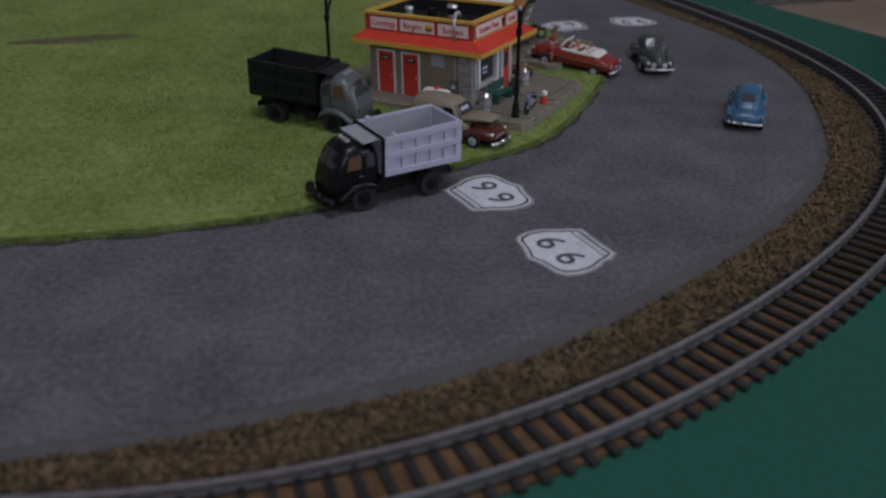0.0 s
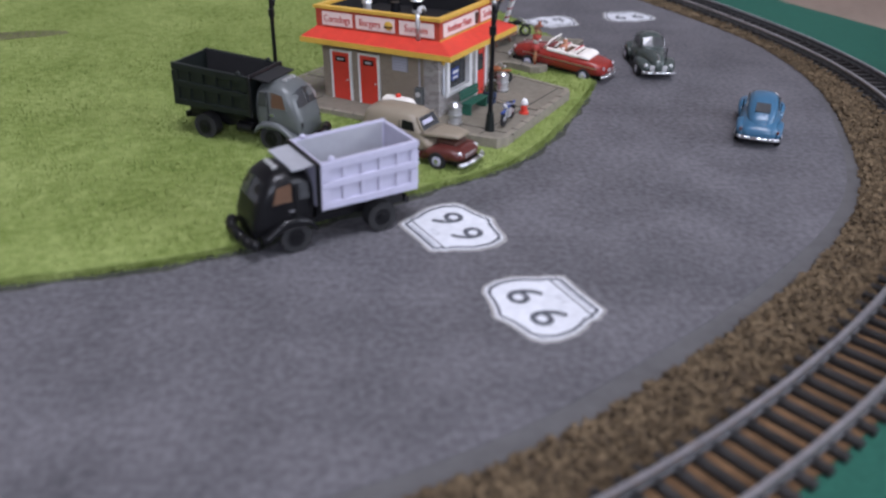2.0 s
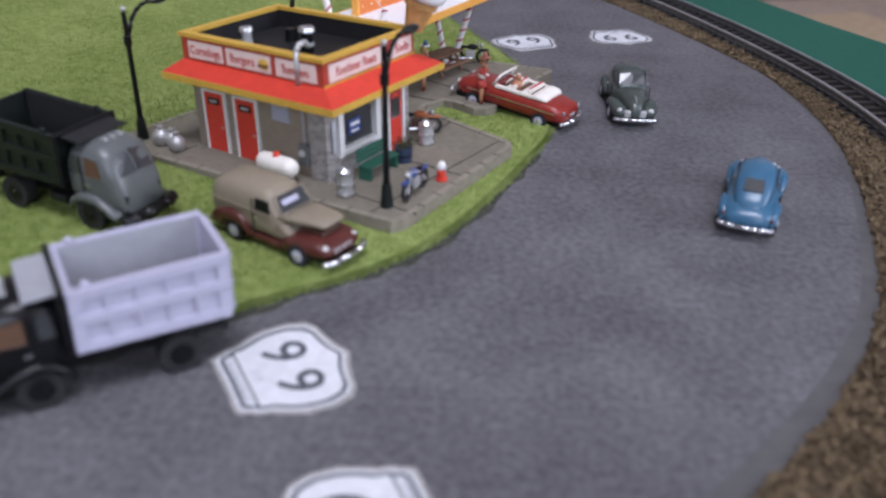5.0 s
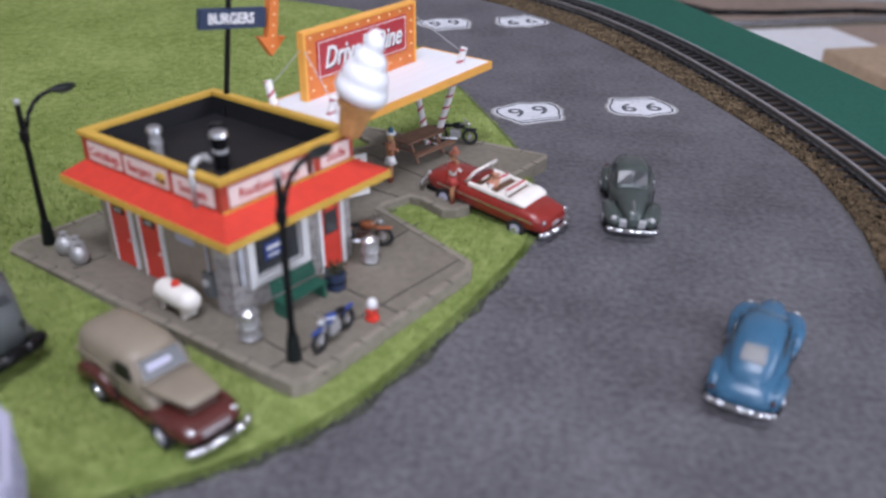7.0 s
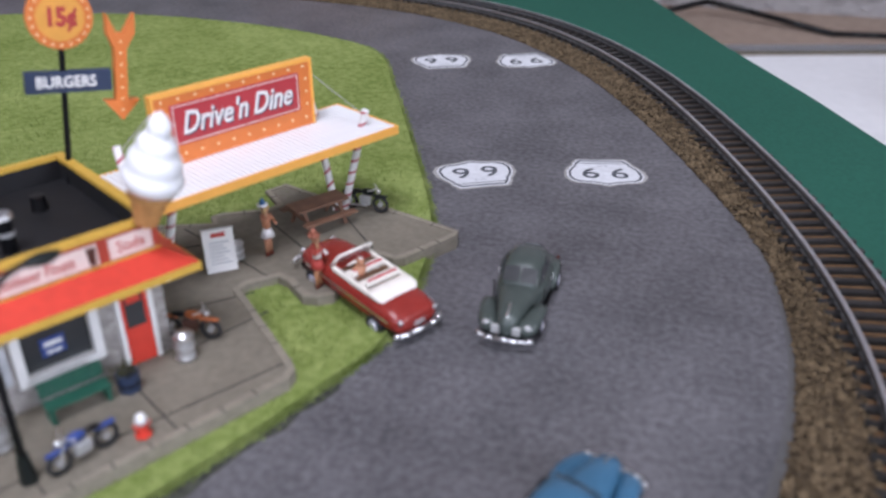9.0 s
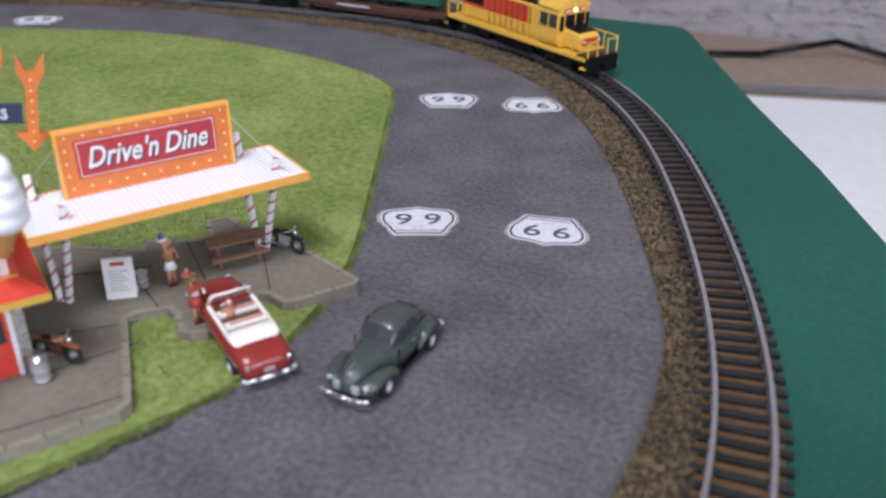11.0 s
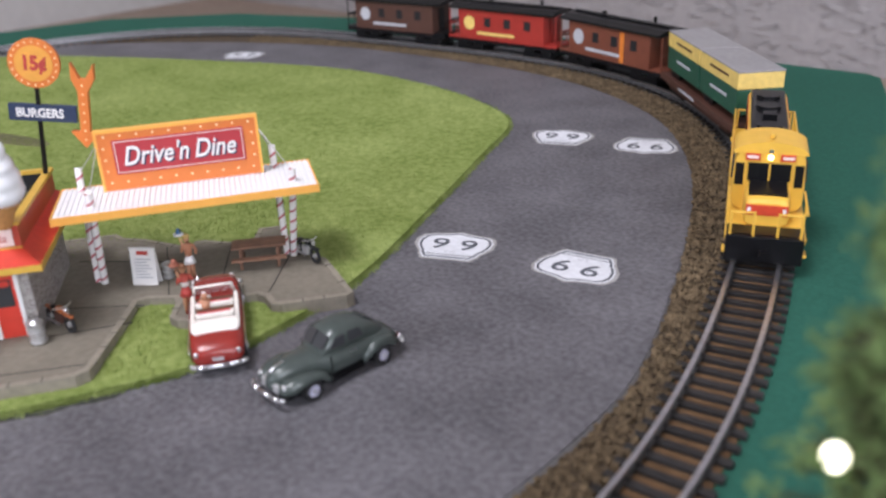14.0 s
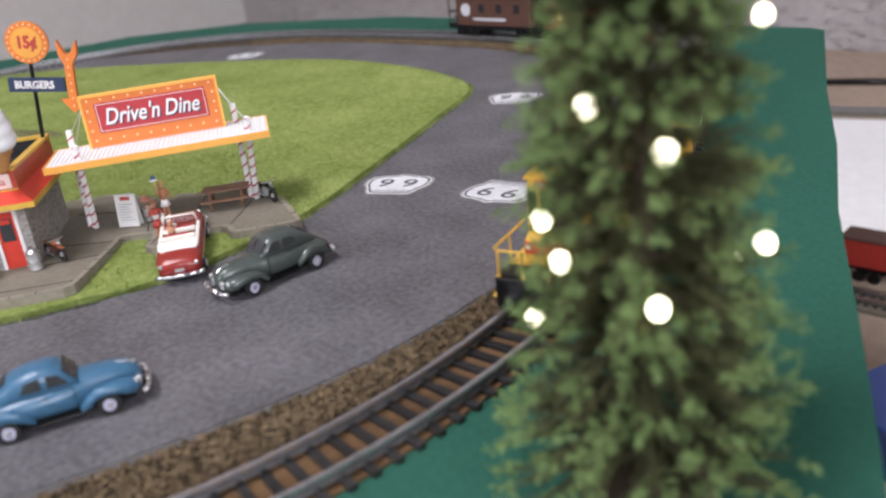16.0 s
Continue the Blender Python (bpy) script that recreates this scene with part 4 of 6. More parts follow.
def pole_sign():
    t = thing("roadside_pole_sign", 0.0557, 0.5825, 0.0022, 51, "tall black pole sign advertising burgers for 15 cents", "sign")
    t.matrix_basis = t.matrix_basis @ pose(0, 0, 0, 0, 7.5, 0)
    part("pole", cyl(B(), (0, 0, 0), (0, 0, 81), 1.1, 0.9, 12), BLACK, t)
    part("base", cyl(B(), (0, 0, 0), (0, 0, 1.6), 2.4, 2.0, 14), BLACK, t)
    d = part("disc", cyl(B(), (0, -0.9, 89), (0, 0.9, 89), 9.4, seg=40), ORANGE, t, "round orange price disc")
    part("disc_face", cyl(B(), (0, -1.2, 89), (0, -0.85, 89), 6.9, seg=36), DISC_FACE, d, "yellow-orange price face")
    fr = Matrix.Rotation(radians(90), 4, "X")
    part("lettering", text_bm("15¢", 7.4, 0.12, 0.85, 0, 0.35, m=Matrix.Translation((0, -1.3, 89)) @ fr), RED_INK, d)
    bulb = ball(B(), (0, 0, 0), 0.4, seg=8, rings=6)
    bmesh.ops.scale(bulb, vec=(MM, MM, MM), verts=bulb.verts)
    bme = finish(bulb, "bulb", BULB_CREAM)
    for k in range(20):
        o = new("bulb", bme)
        o.parent = d
        w = k * math.tau / 20
        o.matrix_basis = pose(8.2 * math.cos(w) * MM, -1.0 * MM, (89 + 8.2 * math.sin(w)) * MM)
    p = part("name_board", bx(B(), -11, 14, -1.1, 1.1, 66.5, 73), NAVY, t, "dark navy name board")
    part("lettering", text_bm("BURGERS", 4.8, 0.12, 0.88, 0, 0.12, m=Matrix.Translation((0.6, -1.2, 69.7)) @ fr), WHITE_PAINT, p)
    arrow = [(16, 84), (13.0, 90), (13.0, 84), (15.2, 79), (15.2, 63), (11.6, 63), (17.0, 56.5), (22.4, 63), (18.8, 63), (18.8, 79), (21.5, 84), (21.5, 90), (18.2, 84)]
    a = part("arrow", side_prism(B(), arrow, -1.5, 1.5), ORANGE, t, "orange arrow with bulbs pointing down")
    for k in range(7):
        o = new("bulb", bme)
        o.parent = a
        o.matrix_basis = pose(17 * MM, -1.5 * MM, (60 + k * 3.6) * MM)


pole_sign()


def street_lamp(m, label, h):
    t = new("street_lamp")
    t.matrix_basis = m
    tagged(t, label, "street lamp", "street lamps by the diner")
    part("base", cyl(B(), (0, 0, 0), (0, 0, 8), 2.2, 1.5, 12), BLACK_GREEN, t)
    part("pole", cyl(B(), (0, 0, 7), (0, 0, h), 1.05, 0.85, 12), BLACK, t)
    part("finial", ball(B(), (0, 0, h + 1), 1.0), SILVER, t)
    part("clamp", cyl(B(), (0, 0, h - 12), (0, 0, h - 8.5), 1.5, seg=12), BLACK, t)
    z = h - 10.5
    pts = [(0.5, 0, z)] + [(16 * (1 - math.cos(a)) * 0.62 + 1, 0, z + 12 * math.sin(a)) for a in (0.25, 0.6, 0.95, 1.25, 1.5)] + [(13, 0, z + 12.5)]
    part("arm", tube(B(), pts, 0.75, 8), BLACK, t, smooth=True)
    head = part("lamp_head", ball(B(), (15.5, 0, h + 1.6), 4.6, 2.0, 1.3, 16, 8), BLACK_GREEN, t, "dark cobra-head lantern", smooth=True)
    part("lens", ball(B(), (16, 0, h + 0.8), 3.0, 1.4, 0.9, 14, 8), GREY_CAB, head)


street_lamp(PLOT @ Matrix.Translation((0.0050, -0.0160, PZ * MM)) @ pose(0, 0, 0, 0, 0, 5), "dark slender street lamp with curved arm near the kerb", 53)
street_lamp(PLOT @ Matrix.Translation((-0.001, 0.0955, PZ * MM)) @ pose(0, 0, 0, 0, 0, 0), "dark slender street lamp with curved arm beside the lawn", 48)


# ---- small things on the forecourt ----
def bin_thing(x, y, size):
    t = plot_thing("litter_bin", x, y, PZ, 0, "ribbed silver metal litter bin", "litter bin", "silver litter bins")
    part("drum", cyl(B(), (0, 0, 0), (0, 0, 8.6), 2.7, 2.9, 16), SILVER, t)
    for z in (0.6, 4.2, 8.0):
        part("hoop", cyl(B(), (0, 0, z), (0, 0, z + 0.6), 3.15, seg=16), CHROME, t)
    part("lid", cyl(B(), (0, 0, 8.6), (0, 0, 9.8), 2.7, 1.4, 16), CHROME, t)
    t.scale = (size, size, size)


# the smallest, beside the menu board, stands in for a glass jar
for x, y, size in ((4.0, 0.5, 1.0), (57, 4.2, 0.95), (99, 46, 0.72)):
    bin_thing(x, y, size)

t = plot_thing("park_bench", 25, 3.2, PZ, 0, "green slatted bench under the shop window", "bench")
for k in range(4):
    part("seat_slat", bx(B(), -8.5, 8.5, -3.4 + k * 1.25, -2.5 + k * 1.25, 4.6, 5.2), GREEN_BENCH, t)
for k in range(3):
    part("back_slat", bx(B(), -8.5, 8.5, 1.6 + k * 0.25, 2.1 + k * 0.25, 6.0 + k * 1.5, 7.2 + k * 1.5), GREEN_BENCH, t)
for x in (-7.5, 7.5):
    part("leg", side_prism(B(), [(x - 0.5, 0), (x + 0.5, 0), (x + 0.5, 5), (x - 0.5, 5)], -3.2, 1.8), GREEN_BENCH, t)

t = plot_thing("barrel_planter", 38.5, 1.5, PZ, 0, "dark blue barrel planter with a leafy shrub", "planter")
part("barrel", cyl(B(), (0, 0, 0), (0, 0, 5.4), 2.9, 3.3, 18), NAVY, t)
part("hoop", cyl(B(), (0, 0, 2.4), (0, 0, 3.0), 3.3, seg=18), BLACK, t)
lf, rng = B(), random.Random(8)
for k in range(120):
    c = Vector((rng.gauss(0, 1.5), rng.gauss(0, 1.5), 6.6 + rng.gauss(0, 1.0)))
    q = Euler((rng.uniform(0, 6), rng.uniform(0, 6), rng.uniform(0, 6))).to_matrix()
    vs = [lf.verts.new(c + q @ Vector(v)) for v in ((-0.7, 0, 0), (0, -0.35, 0.1), (0.7, 0, 0), (0, 0.35, 0.1))]
    lf.faces.new(vs)
part("shrub", lf, NEEDLE, t, "dark green leaves")

t = plot_thing("fire_hydrant", 32.6, -19.0, PZ, 0, "red and white fire hydrant by the kerb", "fire hydrant")
part("barrel", cyl(B(), (0, 0, 0), (0, 0, 4.4), 1.5, 1.35, 14), RED_DOOR, t)
part("flange", cyl(B(), (0, 0, 0), (0, 0, 0.8), 2.1, seg=14), RED_DOOR, t)
part("bonnet", ball(B(), (0, 0, 5.3), 1.5, 1.5, 1.7), WHITE_PAINT, t, "white bonnet", smooth=True)
part("outlet", cyl(B(), (-2.1, 0, 3.4), (2.1, 0, 3.4), 0.75, seg=10), RED_DOOR, t)
part("collar", cyl(B(), (0, 0, 4.2), (0, 0, 4.8), 1.8, seg=14), SILVER, t)


def motorbike(name, x, y, yaw, paint, label, frame_m=SILVER):
    t = plot_thing(name, x, y, PZ, yaw, label, "motorcycle", "parked motorcycles")
    for wx in (-7.4, 7.4):
        bm, n, mseg = B(), 20, 6
        rows = [[bm.verts.new((wx + (3.3 + 0.75 * math.cos(b)) * math.cos(a), 0.8 * math.sin(b), 4.05 + (3.3 + 0.75 * math.cos(b)) * math.sin(a)))
                 for b in [j * math.tau / mseg for j in range(mseg)]] for a in [i * math.tau / n for i in range(n)]]
        for a, b in zip(rows, rows[1:] + rows[:1]):
            for j in range(mseg):
                bm.faces.new((a[j], a[(j + 1) % mseg], b[(j + 1) % mseg], b[j]))
        wh = part("wheel", bm, TYRE, t, smooth=True)
        part("hub", cyl(B(), (wx, -0.9, 4.05), (wx, 0.9, 4.05), 1.1, seg=12), SILVER, wh)
        part("mudguard", bx(B(), wx - 3.4, wx + 3.4, -0.9, 0.9, 7.6, 8.5, 0.4), paint, t)
    part("tank", ball(B(), (1.6, 0, 9.4), 3.3, 1.5, 1.7, 14, 8), paint, t, smooth=True)
    part("saddle", ball(B(), (-3.6, 0, 9.2), 3.0, 1.5, 0.9, 12, 8), BLACK, t, smooth=True)
    part("engine", bx(B(), -2.4, 2.8, -1.5, 1.5, 3.2, 7.4, 0.5), frame_m, t)
    part("fork", tube(B(), [(7.4, 0.9, 4), (5.2, 0.9, 11.2)], 0.35, 6), SILVER, t)
    part("handlebar", tube(B(), [(3.4, -4.0, 11.6), (5.2, -1.6, 11.5), (5.2, 1.6, 11.5), (3.4, 4.0, 11.6)], 0.35, 6), CHROME, t)
    part("headlamp", ball(B(), (6.6, 0, 10.4), 1.1), CHROME, t, smooth=True)
    part("exhaust", tube(B(), [(1.5, -1.7, 3.2), (-9.0, -1.9, 3.2)], 0.55, 8), CHROME, t)
    t.scale = (0.86, 0.86, 0.86)


motorbike("motorcycle", 18, -18, 190, BLUE_PAINT, "blue and silver motorcycle parked along the kerb")
COPPER = mat("copper_paint", (0.42, 0.13, 0.045), 0.4, 0.2, 0.25, 400)
motorbike("motorcycle", 63.5, 13, -52, COPPER, "orange and dark red motorcycle beside the entrance", FREIGHT_BROWN)
motorbike("motorcycle", 155, 46, -62, BLACK_GREEN, "dark green motorcycle beside the canopy post")

t = plot_thing("propane_tank", 0.5, 27.5, PZ, 90, "white propane tank on feet beside the wall", "gas tank")
part("tank", loft(B(), [[(x, r * math.cos(k * math.tau / 18), 5.4 + r * math.sin(k * math.tau / 18)) for k in range(18)] for x, r in ((-8.4, 0.8), (-8, 2.2), (-6.6, 3.3), (-5, 3.6), (5, 3.6), (6.6, 3.3), (8, 2.2), (8.4, 0.8))]), CREAM, t, "white tank shell", smooth=True)
for x in (-4.5, 4.5):
    part("foot", bx(B(), x - 0.7, x + 0.7, -2.4, 2.4, 0, 2.6), CREAM, t)
part("valve_hood", cyl(B(), (0, 0, 8.6), (0, 0, 10), 1.4, 1.1, 12), RED_DOOR, t)

t = plot_thing("milk_churns", -1.5, 76, PZ, 0, "heap of grey silver sacks and churns by the wall", "sacks")
for x, y, r in ((0, 0, 3.0), (2.2, 5, 2.8), (0.5, 9, 3.2)):
    part("sack", ball(B(), (x, y, r * 0.8), r, r * 1.1, r * 1.15, 12, 8), SILVER, t, smooth=True)
    part("neck", cyl(B(), (x, y, r * 1.7), (x, y, r * 2.3), 0.7, 1.2, 10), SILVER, t)

t = plot_thing("menu_board", 91, 43.5, PZ, -20, "white folding menu board with printed list", "menu board")
for s in (-1, 1):
    p = part("panel", bx(B(), -5.2, 5.2, -0.4, 0.4, 0, 15.5), WHITE_PAINT, t, at=pose(0, s * 1.9 * MM, 0, s * 8, 0, 0))
    if s < 0:
        part("heading", bx(B(), -2.4, 2.4, -0.6, -0.4, 12.6, 14.2), RED_INK, p)
        for k in range(7):
            part("text_line", bx(B(), -3.4, 3.4 - (k % 3), -0.58, -0.4, 3.0 + k * 1.25, 3.45 + k * 1.25), FAINT_INK, p)


def figurine(x, y, z, label, dress, hat):
    """A painted model figure, one plain shape."""
    bm = B()
    for s in (-0.9, 0.9):
        cyl(bm, (0, s, 0), (0, s * 0.9, 8.5), 0.75, 0.95, 8)
    cyl(bm, (0, 0, 7.4), (0, 0, 10.5), 2.5, 1.4, 10)
    cyl(bm, (0, 0, 10.3), (0, 0, 15.5), 1.3, 1.9, 10)
    ball(bm, (0, 0, 17.8), 1.35, 1.3, 1.6, 10, 8)
    cyl(bm, (0, 0, 18.6), (0, 0, 19.8), 1.6, 1.0, 10)
    tube(bm, [(0, 2.0, 15), (0.6, 3.0, 12.5), (2.4, 2.2, 11.8)], 0.55, 6)
    tube(bm, [(0, -2.0, 15), (1.2, -2.8, 13.4), (2.6, -2.2, 15.6)], 0.55, 6)
    tube(bm, [(2.6, -2.2, 15.6), (1.8, -2.8, 19.5)], 0.5, 6)
    cyl(bm, (1.6, -2.9, 20.6), (1.6, -2.9, 21.2), 1.9, seg=12)
    cyl(bm, (1.6, -2.9, 21.2), (1.6, -2.9, 23.2), 1.2, 0.6, seg=10)
    ob = solid("figurine", bm, dress, label, "figurine", on_plot(x, y, z, -70), smooth=True, group="model figurines")
    return ob


FIG_MATS = []
for nm, bands in (("painted_figure_white", ((0.0, (0.30, 0.06, 0.04)), (0.06, (0.44, 0.21, 0.12)), (0.30, (0.78, 0.76, 0.76)), (0.44, (0.46, 0.20, 0.11)), (0.69, (0.50, 0.27, 0.16)), (0.755, (0.52, 0.36, 0.13)), (0.85, (0.75, 0.75, 0.78)), (0.885, (0.05, 0.12, 0.24)))),
                  ("painted_figure_red", ((0.0, (0.28, 0.07, 0.04)), (0.06, (0.42, 0.20, 0.10)), (0.30, (0.40, 0.05, 0.04)), (0.46, (0.72, 0.68, 0.66)), (0.54, (0.40, 0.06, 0.04)), (0.67, (0.46, 0.24, 0.13)), (0.755, (0.22, 0.10, 0.05)), (0.85, (0.30, 0.10, 0.06))))):
    m = mat(nm, (0.5, 0.3, 0.2), 0.6)
    n, l = m.node_tree.nodes, m.node_tree.links
    tc, sep, mr, cr = n.new("ShaderNodeTexCoord"), n.new("ShaderNodeSeparateXYZ"), n.new("ShaderNodeMapRange"), n.new("ShaderNodeValToRGB")
    mr.inputs["From Max"].default_value = 0.024
    l.new(tc.outputs["Object"], sep.inputs[0])
    l.new(sep.outputs[2], mr.inputs["Value"])
    l.new(mr.outputs[0], cr.inputs[0])
    cr.color_ramp.interpolation = "CONSTANT"
    els = cr.color_ramp.elements
    while len(els) < len(bands):
        els.new(0.5)
    for e, (p, c) in zip(els, bands):
        e.position, e.color = p, (*c, 1)
    l.new(cr.outputs[0], n["Principled BSDF"].inputs["Base Color"])
    FIG_MATS.append(m)
figurine(108.5, 41, PZ, "small painted figurine in white apron carrying a tray", FIG_MATS[0], ORANGE)
figurine(108.5, 11, PZ, "small painted figurine in red dress standing at the kerb", FIG_MATS[1], ORANGE)

t = plot_thing("picnic_table", 136, 50, PZ, -4, "brown wooden picnic table with two benches", "picnic table")
for k in range(5):
    part("top_plank", bx(B(), -11, 11, -4.6 + k * 1.9, -2.9 + k * 1.9, 8.0, 8.8), WOOD, t)
for y in (-8.6, 8.6):
    for k in range(2):
        part("seat_plank", bx(B(), -11, 11, y - 1.5 + k * 1.6, y - 0.1 + k * 1.6, 4.6, 5.3), WOOD, t)
for x in (-7.5, 7.5):
    for s in (-1, 1):
        part("leg", tube(B(), [(x, s * 7.0, 0), (x, s * 2.4, 8)], 0.75, 6), WOOD, t)
    part("crossbar", bx(B(), x - 0.6, x + 0.6, -9.5, 9.5, 3.9, 4.6), WOOD, t)


# ---- vehicles ----
def sec(x, w, z0, z1, p=2.6, n=20, lean=0.0):
    """A rounded cross-section at x; lean narrows it towards the top."""
    out, zc, hz = [], (z0 + z1) / 2, (z1 - z0) / 2
    for k in range(n):
        a = k * math.tau / n
        c, s = math.cos(a), math.sin(a)
        yy = math.copysign(abs(c) ** (2 / p), c)
        zz = math.copysign(abs(s) ** (2 / p), s)
        out.append((x, w * yy * (1 - lean * (zz + 1) / 2), zc + hz * zz))
    return out


def wheel(parent, x, y, r, w, hub=CHROME, white=False):
    t = part("wheel", cyl(B(), (x, y - w / 2, r), (x, y + w / 2, r), r, seg=24), TYRE, parent, "black rubber tyre")
    s = 1 if y > 0 else -1
    part("rim", cyl(B(), (x, y, r), (x, y + s * (w / 2 + 0.15), r), r * 0.56, seg=20), LILAC if white else hub, t)
    part("hubcap", cyl(B(), (x, y, r), (x, y + s * (w / 2 + 0.5), r), r * 0.36, r * 0.25, seg=16), hub, t)


def bent_bumper(x, half, z, back, r=0.8):
    s = 1 if x > 0 else -1
    pts = [(x - s * back, -half, z), (x - s * back * 0.35, -half * 0.8, z), (x, -half * 0.4, z), (x, half * 0.4, z), (x - s * back * 0.35, half * 0.8, z), (x - s * back, half, z)]
    return tube(B(), pts, r, 8)


def glazing(parent, quad, thick=0.25, name="window", material=None):
    """A pane on four corners, given a little thickness."""
    a = [Vector(q) for q in quad]
    n = (a[1] - a[0]).cross(a[3] - a[0]).normalized() * thick
    bm = B()
    lo, hi = [bm.verts.new(v - n) for v in a], [bm.verts.new(v + n) for v in a]
    bm.faces.new(lo[::-1])
    bm.faces.new(hi)
    for i in range(4):
        bm.faces.new((lo[i], lo[(i + 1) % 4], hi[(i + 1) % 4], hi[i]))
    return part(name, bm, material or GLASS_DARK, parent)


def coupe(x, y, yaw, paint, label, style):
    t = thing("coupe_car", x, y, 0.0, yaw, label, "car", "vintage coupes on the road")
    long_body = [(-27.5, 5.0, 5.0, 8.0), (-26.5, 7.4, 4.0, 9.6), (-22, 8.5, 3.4, 11.4), (-14, 9.0, 3.2, 12.8), (-4, 9.1, 3.2, 13.2), (4, 8.6, 3.2, 13.4), (7.5, 7.2, 3.3, 13.7), (11, 6.2, 3.4, 13.9), (16, 5.4, 3.8, 13.7), (21, 4.4, 4.2, 13.0), (25, 3.2, 4.6, 11.8), (26.8, 2.2, 5.0, 10.0), (27.4, 1.4, 6.0, 8.6)]
    body = part("body", loft(B(), [sec(a, w, z0, z1, 2.7) for a, w, z0, z1 in long_body]), paint, t, smooth=True)
    roof = [(-24, 3.6, 8.0, 10.8), (-21, 5.6, 9.0, 13.4), (-17, 6.8, 9.5, 16.5), (-12, 7.4, 10.0, 19.0), (-6, 7.6, 10.0, 20.1), (-1, 7.5, 10.0, 20.1), (2.2, 7.2, 10.5, 19.3), (4.6, 6.9, 11, 17.0), (7.6, 6.4, 11.5, 13.6)]
    part("roof", loft(B(), [sec(a, w, z0, z1, 2.8, lean=0.12) for a, w, z0, z1 in roof]), paint, body, smooth=True)
    for s in (-1, 1):
        ff = [(6.0, 8.8, 0.8, 3.4, 5.6), (9.0, 8.8, 1.8, 4.0, 8.4), (11.4, 8.7, 2.3, 6.4, 9.8), (15.2, 8.4, 2.7, 7.2, 10.4), (19.0, 7.7, 3.1, 6.0, 10.4), (22.6, 6.8, 3.4, 4.6, 9.9), (25.2, 6.0, 3.0, 4.8, 9.0), (26.4, 5.4, 1.8, 5.4, 7.8)]
        part("front_wing", loft(B(), [[(p[0], p[1] + s * c, p[2]) for p in sec(a, w, z0, z1, 2.3, 14)] for a, c, w, z0, z1 in ff]), paint, body, smooth=True)
        rf = [(-26, 8.0, 1.0, 4.6, 7.4), (-22.5, 8.4, 1.8, 4.8, 9.6), (-20, 8.5, 1.9, 6.6, 10.6), (-16, 8.7, 2.0, 6.8, 11.0), (-12.5, 8.8, 1.9, 5.6, 10.0), (-8.5, 8.7, 1.0, 3.6, 6.4)]
        part("rear_wing", loft(B(), [[(p[0], p[1] + s * c, p[2]) for p in sec(a, w, z0, z1, 2.3, 14)] for a, c, w, z0, z1 in rf]), paint, body, smooth=True)
        lamp = part("headlight", ball(B(), (25.3, s * 7.0, 8.0), 0.8, 1.3, 1.3), SILVER, body, "pale round headlight", smooth=True)
        part("tail_light", ball(B(), (-26.2, s * 8.2, 8.2), 0.5, 0.7, 0.9), MAROON, body)
        glazing(body, [(-2.0, s * 7.45, 14.0), (4.6, s * 7.05, 14.0), (1.8, s * 6.95, 17.4), (-2.0, s * 7.05, 17.9)], name="side_window")
        glazing(body, [(-10.6, s * 7.35, 14.2), (-4.0, s * 7.45, 14.0), (-4.0, s * 7.05, 17.9), (-9.0, s * 6.95, 17.2)], name="side_window")
        part("running_board", bx(B(), -9, 7, s * 8.4 - 0.9, s * 8.4 + 0.9, 2.6, 3.4, 0.2), BLACK, body)
        dh = part("door_handle", bx(B(), -5.2, -3.2, s * 9.35 - 0.2, s * 9.35 + 0.2, 11.3, 11.7), CHROME, body)
        part("door_seam", bx(B(), 5.5, 5.65, s * 8.75 - 0.25, s * 8.75 + 0.25, 4.2, 13.0), BLACK, body)
        wheel(t, 15.2, s * 9.1, 3.9, 2.2, white=True)
        wheel(t, -17.2, s * 9.1, 3.9, 2.2, white=True)
        part("grille", bx(B(), 25.2, 26.9, s * 3.4 - 1.5, s * 3.4 + 1.5, 5.2, 8.4, 0.5), SILVER if style == "green" else CHROME, body)
    glazing(body, [(7.0, -5.7, 14.3), (7.2, -0.3, 14.4), (3.6, -0.3, 18.7), (3.5, -5.6, 18.0)], name="windscreen")
    glazing(body, [(7.2, 0.3, 14.4), (7.0, 5.7, 14.3), (3.5, 5.6, 18.0), (3.6, 0.3, 18.7)], name="windscreen")
    glazing(body, [(-19.3, 3.4, 15.0), (-19.3, -3.4, 15.0), (-14.8, -3.2, 17.9), (-14.8, 3.2, 17.9)], name="rear_window")
    part("bonnet_trim", tube(B(), [(20, 0, 13.2), (24, 0, 12.6), (25.6, 0, 11.6)], 0.35, 6), CHROME, body)
    part("bumper", bent_bumper(29.2, 9.4, 5.0, 1.9), CHROME, t, "chrome front bumper", smooth=True)
    part("bumper", bent_bumper(-29.2, 9.4, 5.4, 1.9), CHROME, t, "chrome rear bumper", smooth=True)
    for s in (-1, 1):
        part("bumper_bracket", bx(B(), -29, -24, s * 3.5 - 0.4, s * 3.5 + 0.4, 5.0, 5.6), BLACK, t)
        part("bumper_bracket", bx(B(), 23, 29, s * 3.5 - 0.4, s * 3.5 + 0.4, 4.6, 5.2), BLACK, t)
    part("chassis", bx(B(), -24, 24, -6.5, 6.5, 2.2, 4.2), BLACK, t)
    t.scale = (0.89, 0.94, 0.96)
    part("axle", cyl(B(), (15.2, -8, 3.75), (15.2, 8, 3.75), 0.6), BLACK, t)
    part("axle", cyl(B(), (-17.2, -8, 3.75), (-17.2, 8, 3.75), 0.6), BLACK, t)


